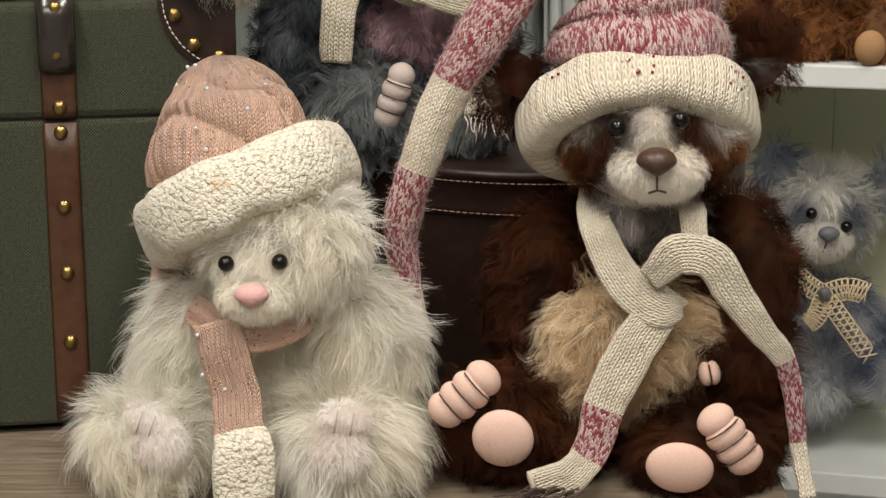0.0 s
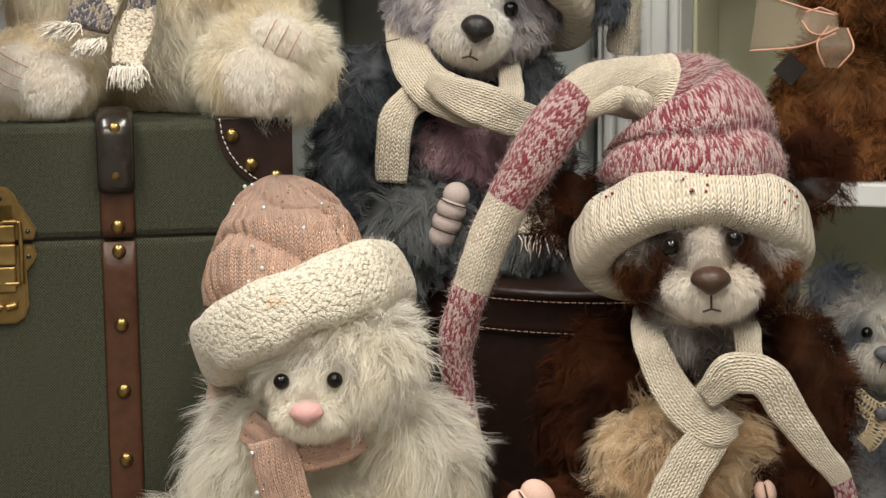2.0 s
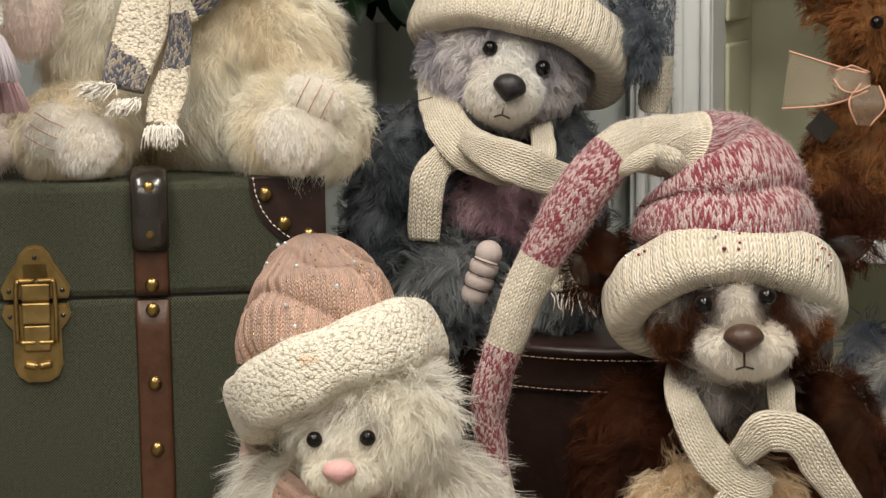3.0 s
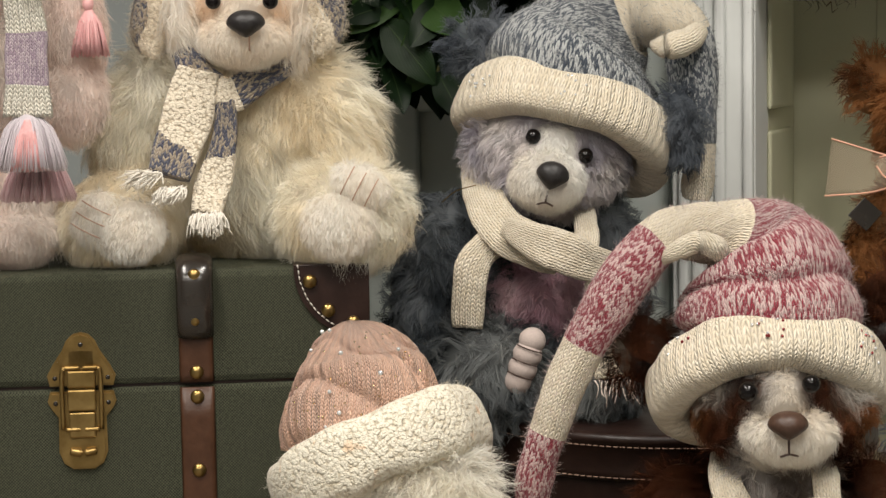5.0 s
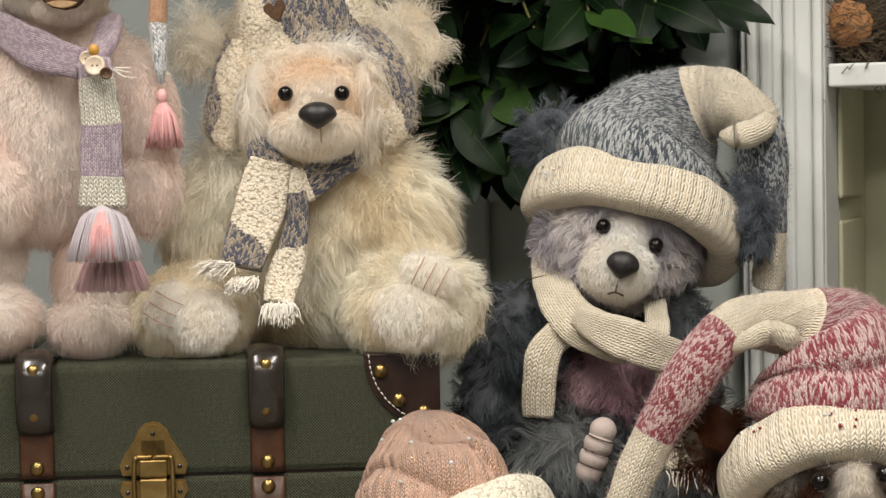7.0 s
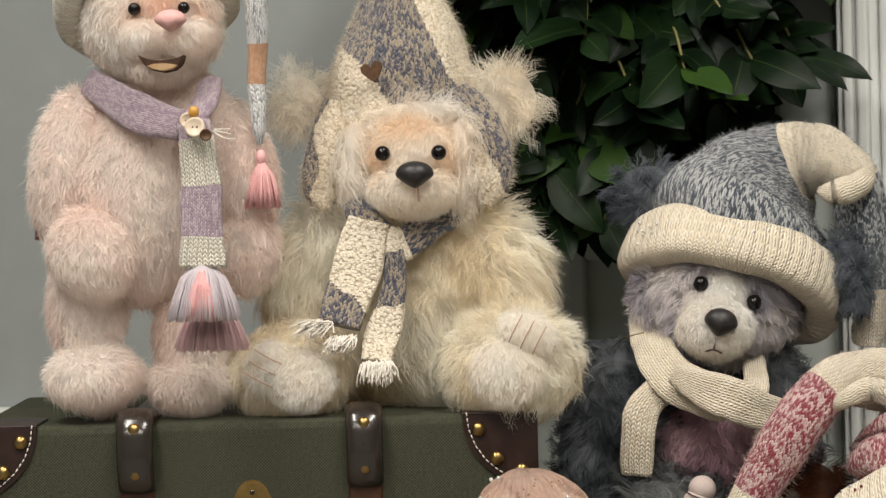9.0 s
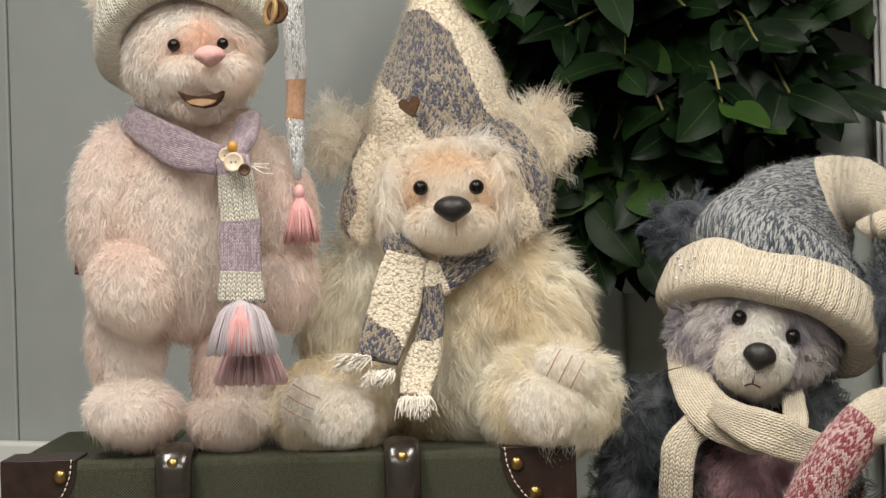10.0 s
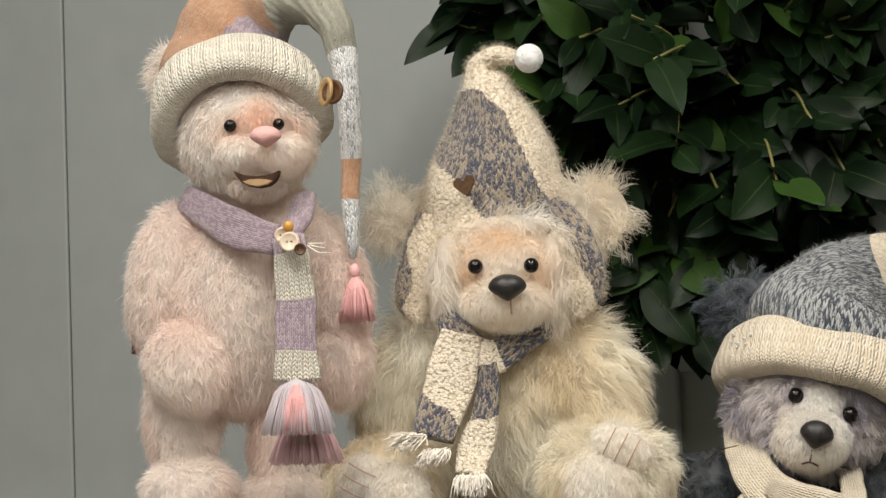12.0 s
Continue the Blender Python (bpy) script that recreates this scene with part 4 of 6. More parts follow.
G_TINT = two_tone((0.075, 0.088, 0.10), (0.24, 0.26, 0.28), 55)
GL_TINT = two_tone((0.52, 0.49, 0.55), (0.88, 0.83, 0.81), 60)
GP_TINT = two_tone((0.56, 0.36, 0.42), (0.68, 0.50, 0.53), 40)
GW_TINT = two_tone((0.93, 0.89, 0.83), (0.97, 0.95, 0.91), 40)
G_STYLE = style(len=0.019, lift=0.36, per=50, mess=0.7, curl=0.12, width=0.0006, tuft=0.0028, loose=0.5, many=16, swirl=70.0)
gb = E((-0.0457, 1.7100, 0.2843), (0.075, 0.06, 0.095))
gt = E((-0.0305, 1.6680, 0.2965), (0.045, 0.03, 0.03), len=0.016)
gh = E((-0.0200, 1.6800, 0.4130), (0.065, 0.052, 0.051), len=0.014)
gm = E((-0.0191, 1.6370, 0.3945), (0.0308, 0.034, 0.0254), **SLEEK)
gq = E((-0.0125, 1.6450, 0.4192), (0.0209, 0.024, 0.0218), **SLEEK)
ga1 = E((-0.1088, 1.6900, 0.3208), (0.034, 0.035, 0.062), (0, 14, 0))
ga1b = E((-0.1232, 1.6800, 0.2696), (0.03, 0.03, 0.04))
ga2 = E((0.0310, 1.7000, 0.3233), (0.03, 0.03, 0.06), (0, -14, 0))
gl1 = E((-0.0683, 1.6550, 0.2351), (0.042, 0.045, 0.042), len=0.026)
gl2 = E((0.0248, 1.6700, 0.2275), (0.035, 0.04, 0.035))
ge1 = E((-0.0736, 1.7100, 0.5030), (0.030, 0.014, 0.024))
ge2 = E((0.0884, 1.6640, 0.4338), (0.017, 0.012, 0.030))
G_ALL = [gb, gt, gh, gm, gq, ga1, ga1b, ga2, gl1, gl2]
furry("body", [gb], G_ALL, G_STYLE, G_TINT, grey)
furry("belly", [gt], [], G_STYLE, GP_TINT, grey, "dusty pink belly")
head = furry("head", [gh], G_ALL, G_STYLE, GL_TINT, grey, "pale grey-mauve furry face")
furry("muzzle", [gm, gq], [gh], G_STYLE, GW_TINT, head)
for es in ([ga1, ga1b], [ga2]):
    furry("arm", es, G_ALL, G_STYLE, G_TINT, grey)
for es in ([gl1], [gl2]):
    furry("leg", es, G_ALL, G_STYLE, two_tone((0.20, 0.22, 0.235), (0.38, 0.39, 0.38), 45), grey)
for e in (ge1, ge2):
    furry("ear", [e], [], dict(G_STYLE, len=0.017, lift=0.6, curl=0.12, per=70), two_tone((0.13, 0.15, 0.18), (0.22, 0.24, 0.27)), grey)
eye((-0.0299, 1.6300, 0.4297), 0.0063, head)
eye((0.0121, 1.6320, 0.4136), 0.0063, head)
nose((-0.0146, 1.6020, 0.3994), 0.0133, 0.0111, 0.010, NOSE_BLACK, head, 14)
mouth([(-0.0184, 1.6030, 0.3877), (-0.0208, 1.6070, 0.3775)], head)
mouth([(-0.0275, 1.6085, 0.3766), (-0.0207, 1.6055, 0.3781), (-0.0145, 1.6080, 0.3751)], head)
toes((-0.0381, 1.6060, 0.2509), 4, 0.0124, 0.0115, 70, PAD_GREY, grey)

# cream bear on the suitcase
BARE[:] = [((-0.2612, 1.4830, 0.5382), 0.0056), ((-0.2188, 1.4830, 0.5375), 0.0056), ((-0.2346, 1.4660, 0.5210), 0.0143 * 0.8)]
cream = thing("plush_bear", (-0.28, 1.56, 0.336), "cream long-haired plush bear sitting on the suitcase", "plush bear", "plush bears")
C_TINT = two_tone((0.945, 0.855, 0.69), (0.975, 0.935, 0.84), 25)
CF_TINT = two_tone((0.95, 0.88, 0.79), (0.98, 0.95, 0.90), 40)
CP_TINT = two_tone((0.965, 0.91, 0.84), (0.98, 0.945, 0.90), 40)
C_STYLE = style(len=0.024, lift=0.27, per=56, mess=0.5, curl=0.09, width=0.00044, tuft=0.0036, loose=0.75, many=16)
cb = E((-0.2501, 1.5800, 0.4281), (0.072, 0.06, 0.095))
ch = E((-0.2494, 1.5450, 0.5355), (0.046, 0.045, 0.042), len=0.014)
cc1 = E((-0.2894, 1.5280, 0.5313), (0.012, 0.020, 0.034), len=0.026, curl=0.12)
cc2 = E((-0.2073, 1.5280, 0.5304), (0.012, 0.020, 0.034), len=0.026, curl=0.12)
cf = E((-0.2452, 1.5300, 0.5679), (0.036, 0.016, 0.011), len=0.015, lift=0.45)
cm = E((-0.2413, 1.5000, 0.5097), (0.0335, 0.030, 0.0195), **SLEEK)
cq = E((-0.2435, 1.5080, 0.5356), (0.031, 0.022, 0.027), **SLEEK)
ca1 = E((-0.3325, 1.5600, 0.4488), (0.032, 0.035, 0.062), (0, 22, 0))
ca2 = E((-0.1886, 1.5600, 0.4409), (0.036, 0.035, 0.062), (0, -14, 0))
cl1 = E((-0.3452, 1.5200, 0.3741), (0.044, 0.045, 0.036), len=0.014)
cl1b = E((-0.3210, 1.5700, 0.3855), (0.04, 0.05, 0.034))
cl2 = E((-0.1703, 1.5200, 0.3771), (0.050, 0.045, 0.041), len=0.014)
cl2b = E((-0.2076, 1.5700, 0.3836), (0.04, 0.05, 0.034))
ce1 = E((-0.3444, 1.5700, 0.5822), (0.022, 0.012, 0.022), len=0.019, lift=0.7, per=75, curl=0.16)
ce2 = E((-0.1785, 1.5700, 0.5778), (0.026, 0.012, 0.026), len=0.019, lift=0.7, per=75, curl=0.16)
C_ALL = [cb, ch, cc1, cc2, cf, cm, cq, ca1, ca2, cl1, cl1b, cl2, cl2b]

def cream_face(p, n):
    """Apricot shading above and beside the eyes."""
    c = np.array((-0.2414, 1.5000, 0.5451))
    x, z = p[:, 0] - c[0], p[:, 2] - c[2]
    k = np.clip(np.exp(-(((np.abs(x) - 0.029) / 0.012) ** 2) - ((z + 0.012) / 0.015) ** 2) + 0.9 * np.exp(-((x / 0.028) ** 2) - ((z - 0.013) / 0.011) ** 2), 0, 1)[:, None]
    return CF_TINT(p, n) * (1 - 0.62 * k) + 0.62 * k * np.array([0.87, 0.63, 0.40])


furry("body", [cb], C_ALL, C_STYLE, C_TINT, cream)
head = furry("head", [ch, cc1, cc2, cf], C_ALL, C_STYLE, cream_face, cream)
furry("muzzle", [cm, cq], [ch], C_STYLE, cream_face, head)
for e in (ca1, ca2):
    furry("arm", [e], C_ALL, C_STYLE, C_TINT, cream)
for es in ([cl1, cl1b], [cl2, cl2b]):
    furry("leg", es, C_ALL, C_STYLE, C_TINT, cream)
for e in (ce1, ce2):
    furry("ear", [e], [], C_STYLE, two_tone((0.965, 0.88, 0.76), (0.982, 0.95, 0.89)), cream)
eye((-0.2614, 1.4850, 0.5382), 0.0058, head)
eye((-0.2190, 1.4850, 0.5376), 0.0058, head)
nose((-0.2346, 1.4660, 0.5210), 0.0143, 0.0098, 0.011, NOSE_BLACK, head)
mouth([(-0.2324, 1.4665, 0.5126), (-0.2328, 1.4695, 0.5017)], head, 0.0007, THREAD_TAN)
plush_pad((-0.3269, 1.4780, 0.3702), 0.027, 0.023, CP_TINT, cream)
plush_toes((-0.3537, 1.4800, 0.3798), 4, 0.0150, 0.0095, 62, CP_TINT, cream, THREAD_TAN)
plush_pad((-0.1709, 1.4780, 0.3730), 0.028, 0.025, CP_TINT, cream)
plush_toes((-0.1543, 1.4800, 0.4017), 4, 0.0140, 0.0098, -28, CP_TINT, cream, THREAD_TAN)

# pink bear standing on the suitcase
BARE[:] = [((-0.4505, 1.4870, 0.6536), 0.0054), ((-0.4118, 1.4870, 0.6531), 0.0050), ((-0.4175, 1.4695, 0.6419), 0.0122 * 0.8), ((-0.4292, 1.4800, 0.6095), 0.0085), ((-0.4394, 1.4800, 0.6125), 0.0062), ((-0.4185, 1.4800, 0.6117), 0.0062)]
pink = thing("plush_bear", (-0.47, 1.54, 0.336), "pale pink plush bear, mouth open, standing on the suitcase", "plush bear", "plush bears")
P_TINT = two_tone((0.94, 0.81, 0.75), (0.97, 0.90, 0.85), 22)
PF_TINT = two_tone((0.95, 0.86, 0.79), (0.98, 0.94, 0.90), 40)
P_STYLE = style(len=0.0085, lift=0.16, per=84, mess=0.13, curl=0.02, width=0.0006, tuft=0.0030, loose=1.0, many=10)
pb = E((-0.4655, 1.5600, 0.5135), (0.070, 0.055, 0.088))
pc = E((-0.4545, 1.5600, 0.5701), (0.056, 0.045, 0.05))
ph = E((-0.4511, 1.5400, 0.6483), (0.054, 0.05, 0.05))
pm = E((-0.4446, 1.5040, 0.6323), (0.0205, 0.028, 0.0165), **SLEEK)
pmb = E((-0.4165, 1.5040, 0.6315), (0.0195, 0.028, 0.0155), **SLEEK)
pq = E((-0.4367, 1.5100, 0.6572), (0.0187, 0.025, 0.0187), **SLEEK)
pj = E((-0.4373, 1.5120, 0.6077), (0.0216, 0.025, 0.0100), **SLEEK)
pa1 = E((-0.5225, 1.5400, 0.5357), (0.030, 0.03, 0.062), (0, 10, 0))
pa1b = E((-0.4975, 1.5150, 0.4679), (0.034, 0.03, 0.036), (0, -30, 0))
pa2 = E((-0.3875, 1.5500, 0.5313), (0.028, 0.03, 0.055), (0, -14, 0))
pa2b = E((-0.3848, 1.5500, 0.4684), (0.026, 0.03, 0.035))
pl1 = E((-0.5146, 1.5500, 0.4264), (0.030, 0.032, 0.060))
pl1b = E((-0.5042, 1.5300, 0.3691), (0.037, 0.045, 0.024))
pl2 = E((-0.4344, 1.5700, 0.3964), (0.030, 0.032, 0.055))
pl2b = E((-0.4350, 1.5600, 0.3609), (0.033, 0.04, 0.022))
pe1 = E((-0.5230, 1.5700, 0.7075), (0.018, 0.012, 0.024), lift=0.7)
P_ALL = [pb, pc, ph, pm, pmb, pq, pj, pa1, pa1b, pa2, pa2b, pl1, pl1b, pl2, pl2b]


def pink_face(p, n):
    """Peach round the eyes and down the bridge of the nose."""
    c = np.array((-0.4296, 1.4900, 0.6564))
    x, z = p[:, 0] - c[0], p[:, 2] - c[2]
    k = np.clip(np.exp(-((x / 0.010) ** 2) - ((z - 0.004) / 0.014) ** 2) + 0.8 * np.exp(-(((np.abs(x) - 0.019) / 0.009) ** 2) - ((z + 0.001) / 0.009) ** 2), 0, 1)[:, None]
    return PF_TINT(p, n) * (1 - 0.7 * k) + 0.7 * k * np.array([0.90, 0.58, 0.42])


furry("body", [pb, pc], P_ALL, P_STYLE, P_TINT, pink)
head = furry("head", [ph], P_ALL, P_STYLE, pink_face, pink)
furry("muzzle", [pm, pmb, pq], [ph], P_STYLE, pink_face, head)
furry("jaw", [pj], [ph], P_STYLE, PF_TINT, head)
for es in ([pa1, pa1b], [pa2, pa2b]):
    furry("arm", es, P_ALL, P_STYLE, P_TINT, pink)
for es in ([pl1, pl1b], [pl2, pl2b]):
    furry("leg", es, P_ALL, P_STYLE, P_TINT, pink)
furry("ear", [pe1], [], P_STYLE, PF_TINT, pink)
eye((-0.4505, 1.4870, 0.6536), 0.0050, head)
eye((-0.4118, 1.4870, 0.6531), 0.0046, head)
nose((-0.4175, 1.4695, 0.6419), 0.0122, 0.0081, 0.010, NOSE_PINK, head)
lips = [(-0.4465, 0.6178), (-0.4416, 0.6155), (-0.4354, 0.6139), (-0.4283, 0.6132), (-0.4211, 0.6138), (-0.4153, 0.6148), (-0.4108, 0.6168), (-0.4118, 0.6125), (-0.4142, 0.6087), (-0.4187, 0.6055), (-0.4268, 0.6041), (-0.4347, 0.6057), (-0.4404, 0.6094), (-0.4439, 0.6134)]
mouth_ = plate("mouth", lips, 1.4870, 1.4775, plain_mat("mouth_dark_felt", (0.035, 0.016, 0.010), (0.07, 0.035, 0.02), 0.9, 300), None, 0.0012)
set_under(mouth_, head, "dark open felt mouth")
set_under(plate("tongue", [(-0.4391, 0.6093), (-0.4337, 0.6108), (-0.4266, 0.6110), (-0.4195, 0.6102), (-0.4150, 0.6092), (-0.4187, 0.6063), (-0.4267, 0.6049), (-0.4343, 0.6065)], 1.4785, 1.4762, plain_mat("tan_felt", (0.36, 0.22, 0.11), (0.46, 0.31, 0.17), 0.9, 300), None, 0.0006), mouth_)

# small blue-grey bear on the low shelf
BARE[:] = [((0.3417, 1.8520, 0.1017), 0.0084), ((0.3747, 1.8520, 0.0887), 0.0084), ((0.3550, 1.8330, 0.0855), 0.0101 * 0.8)]
blue = thing("plush_bear", (0.40, 1.93, -0.118), "small mottled blue-grey plush bear sitting on the white shelf", "plush bear", "plush bears")
U_TINT = two_tone((0.20, 0.23, 0.31), (0.72, 0.71, 0.71), 40)
UF_TINT = two_tone((0.60, 0.58, 0.55), (0.88, 0.85, 0.79), 28)
U_STYLE = style(len=0.020, lift=0.5, per=36, mess=0.7, curl=0.05, width=0.0007, tuft=0.0016, many=8)
ub = E((0.3775, 1.9200, -0.0381), (0.052, 0.045, 0.06))
uh = E((0.3607, 1.9000, 0.0930), (0.046, 0.042, 0.042))
um = E((0.3545, 1.8620, 0.0741), (0.0267, 0.025, 0.0185), **SLEEK)
ue1 = E((0.3181, 1.9100, 0.1323), (0.022, 0.012, 0.026), lift=0.8)
ue2 = E((0.4236, 1.9100, 0.1153), (0.022, 0.012, 0.026), lift=0.8)
ul1 = E((0.3560, 1.8850, -0.0733), (0.03, 0.04, 0.028))
ul2 = E((0.4191, 1.8800, -0.0496), (0.032, 0.04, 0.03))
U_ALL = [ub, uh, um, ul1, ul2]


def blue_face(p, n):
    """Pale face with blue-grey patches round the eyes."""
    c = np.array((0.3591, 1.8600, 0.0961))
    x, z = p[:, 0] - c[0], p[:, 2] - c[2]
    k = np.clip(1.2 * np.exp(-(((np.abs(x) - 0.022) / 0.012) ** 2) - ((z - 0.0) / 0.016) ** 2), 0, 1)[:, None]
    return UF_TINT(p, n) * (1 - k) + k * np.array([0.13, 0.15, 0.20])


furry("body", [ub], U_ALL, U_STYLE, U_TINT, blue)
head = furry("head", [uh], U_ALL, U_STYLE, blue_face, blue)
furry("muzzle", [um], [uh], U_STYLE, two_tone((0.82, 0.78, 0.71), (0.88, 0.85, 0.79)), head)
for e in (ue1, ue2):
    furry("ear", [e], [], U_STYLE, U_TINT, blue)
for e in (ul1, ul2):
    furry("leg", [e], U_ALL, U_STYLE, U_TINT, blue)
eye((0.3417, 1.8520, 0.1017), 0.0056, head)
eye((0.3747, 1.8520, 0.0887), 0.0056, head)
nose((0.3550, 1.8330, 0.0855), 0.0101, 0.0076, 0.008, NOSE_GREY, head)
mouth([(0.3534, 1.8340, 0.0778), (0.3509, 1.8380, 0.0673)], head)

# ginger bear on the shelf above
BARE[:] = []
ginger = thing("plush_bear", (0.46, 1.92, 0.246), "ginger-brown curly plush bear sitting on the white shelf", "plush bear", "plush bears")
N_TINT = two_tone((0.13, 0.045, 0.014), (0.42, 0.19, 0.07), 45)
N_STYLE = style(len=0.018, lift=0.45, per=36, mess=0.8, curl=0.1, width=0.0008, tuft=0.0014, many=8, swirl=60.0)
nb = E((0.3232, 1.9000, 0.3019), (0.062, 0.05, 0.075))
nh = E((0.3433, 1.8800, 0.4281), (0.062, 0.05, 0.055))
ne = E((0.2779, 1.8900, 0.4622), (0.024, 0.012, 0.028), lift=0.8)
nl1 = E((0.3443, 1.8600, 0.2702), (0.034, 0.04, 0.028))
nl2 = E((0.3989, 1.8500, 0.2686), (0.032, 0.04, 0.032))
na = E((0.2786, 1.8800, 0.2886), (0.028, 0.03, 0.04))
N_ALL = [nb, nh, nl1, nl2, na]
furry("body", [nb], N_ALL, N_STYLE, N_TINT, ginger)
furry("head", [nh], N_ALL, N_STYLE, N_TINT, ginger)
furry("ear", [ne], [], N_STYLE, N_TINT, ginger)
for e in (nl1, nl2):
    furry("leg", [e], N_ALL, N_STYLE, N_TINT, ginger)
furry("arm", [na], N_ALL, N_STYLE, N_TINT, ginger)
sole((0.3789, 1.8010, 0.2622), 0.0139, 0.0159, 8, PAD_TAN, ginger)

BARE[:] = []

# ---- hats and scarves ----


def ridges(depth, rows, slant, sharp=1.6):
    """Soft folds that wind round a hat on the slant."""
    def f(th, s):
        a = np.abs(np.sin(s * rows + slant * np.sin(th + 0.6) + 0.35 * np.sin(3 * th)))
        return 1 - depth * (1 - a) ** sharp
    return f


def pleats(n, depth, twist=0.0, waves=0.0, wdepth=0.0):
    def f(th, s):
        return 1 + depth * np.sin(th * n + s * twist) + wdepth * np.sin(s * waves + 1.5 * np.sin(th * 1.0))
    return f


def ribbed_folds(th, s):
    return ridges(0.13, 9.5, 3.4)(th, s) * (1 + 0.014 * np.sin(34 * th + 7 * s))


# pink hat of the white bear
hat = thing("knitted_hat", (-0.1377, 1.4200, 0.2082), "dusty pink knitted hat, fluffy cream brim, on the white bear", "hat", "knitted hats")
knitted("crown", [(-0.1504, 1.4200, 0.2144), (-0.1501, 1.4250, 0.2399), (-0.1508, 1.4300, 0.2613), (-0.1540, 1.4350, 0.2808), (-0.1567, 1.4350, 0.2969), (-0.1580, 1.4350, 0.3057), (-0.1583, 1.4350, 0.3085)], [0.0597, 0.0575, 0.0530, 0.0429, 0.0286, 0.0135, 0.0020], K_PINK, hat, n=240, m=14, fold=ribbed_folds)
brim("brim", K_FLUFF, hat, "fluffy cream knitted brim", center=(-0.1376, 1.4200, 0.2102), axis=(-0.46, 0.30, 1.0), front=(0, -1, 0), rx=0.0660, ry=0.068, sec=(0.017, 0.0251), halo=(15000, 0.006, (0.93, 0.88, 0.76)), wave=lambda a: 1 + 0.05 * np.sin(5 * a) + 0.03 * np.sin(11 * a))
knitted("tail", [(-0.1961, 1.4600, 0.1707), (-0.2007, 1.4350, 0.1470), (-0.2010, 1.4250, 0.1264)], [0.0124, 0.0116, 0.0100], K_PINK, hat)
scarf = thing("knitted_scarf", (-0.1423, 1.3600, 0.1210), "dusty pink knitted scarf with cream end on the white bear", "scarf", "knitted scarves")
knitted("neck_band", [(-0.1740, 1.3850, 0.1368), (-0.1502, 1.3620, 0.1246), (-0.1226, 1.3580, 0.1235), (-0.0962, 1.3750, 0.1329)], [(0.012, 0.005)] * 4, K_PINK, scarf, side=(0.2, 0.3, 1), power=3)
knitted("hanging_end", [(-0.1547, 1.3520, 0.1354), (-0.1492, 1.3480, 0.1083), (-0.1426, 1.3450, 0.0849), (-0.1407, 1.3350, 0.0646), (-0.1373, 1.3280, 0.0499), (-0.1360, 1.3250, 0.0163)], [(0.0164, 0.005), (0.0168, 0.005), (0.0172, 0.005), (0.0172, 0.005), (0.0206, 0.007), (0.0213, 0.007)], [K_PINK, K_FLUFF], scarf, bounds=(0.62,), power=3, fold=pleats(6, 0.02))



def red_folds(th, s):
    low = np.clip(1 - s / 0.26, 0, 1) ** 0.5
    return ridges(0.14, 36, 0.8)(th, s) * low + (1 - low) * (1 + 0.02 * np.sin(th * 5 + s * 9))


# red and cream hat of the brown bear
hat = thing("knitted_hat", (0.1397, 1.4400, 0.2724), "red and cream long-tailed knitted hat on the brown bear", "hat", "knitted hats")
knitted("crown", [(0.1405, 1.4500, 0.2925), (0.1392, 1.4500, 0.3150), (0.1346, 1.4550, 0.3389), (0.1257, 1.4600, 0.3548), (0.1091, 1.4550, 0.3648), (0.0865, 1.4470, 0.3677), (0.0641, 1.4400, 0.3633), (0.0438, 1.4330, 0.3433), (0.0256, 1.4300, 0.3172), (0.0075, 1.4300, 0.2890), (-0.0060, 1.4300, 0.2598), (-0.0184, 1.4300, 0.2262), (-0.0285, 1.4350, 0.1930), (-0.0297, 1.4400, 0.1606), (-0.0227, 1.4400, 0.1282), (-0.0143, 1.4400, 0.0973)], [0.0654, 0.0666, 0.0596, 0.0452, 0.0250, 0.0208, 0.0183, 0.0190, 0.0182, 0.0154, 0.0146, 0.0138, 0.0131, 0.0108, 0.0088, 0.0060],
        [K_RED, K_CREAM_FINE, K_RED, K_CREAM_FINE, K_RED, K_CREAM_FINE], hat, bounds=(0.245, 0.41, 0.60, 0.733, 0.933), n=96, m=14, fold=red_folds, halo=(5000, 0.0028, (0.80, 0.66, 0.64)))
knitted("gathered_fold", [(0.0646, 1.4250, 0.3520), (0.0769, 1.4180, 0.3597), (0.0904, 1.4140, 0.3640), (0.1030, 1.4140, 0.3587), (0.1061, 1.4240, 0.3477)], [0.0043, 0.0067, 0.0078, 0.0078, 0.0035], K_CREAM_FINE, hat, "cream knit gathered into a soft fold", n=32, rumple=0.0025)
brim("brim", K_CREAM, hat, "cream ribbed brim with small sequins", center=(0.1390, 1.4400, 0.2622), axis=(-0.05, 0.72, 1.0), front=(0, -1, 0), rx=0.0725, ry=0.062, sec=(0.014, 0.0215), flare=-0.05, droop=0.008, halo=(3500, 0.004, (0.85, 0.77, 0.63)))

scarf = thing("knitted_scarf", (0.1619, 1.4000, 0.1496), "cream knitted scarf with red ends knotted on the brown bear", "scarf", "knitted scarves")
knitted("neck_band", [(0.1082, 1.4500, 0.2028), (0.1067, 1.4050, 0.1938), (0.1170, 1.3910, 0.1704), (0.1329, 1.3800, 0.1487), (0.1507, 1.3740, 0.1367), (0.1656, 1.3780, 0.1389)], [(0.0104, 0.0042), (0.0117, 0.0042), (0.0131, 0.0042), (0.0145, 0.0042), (0.0133, 0.0042), (0.0091, 0.0042)], K_CREAM_FINE, scarf, side=None, n=60, power=4)
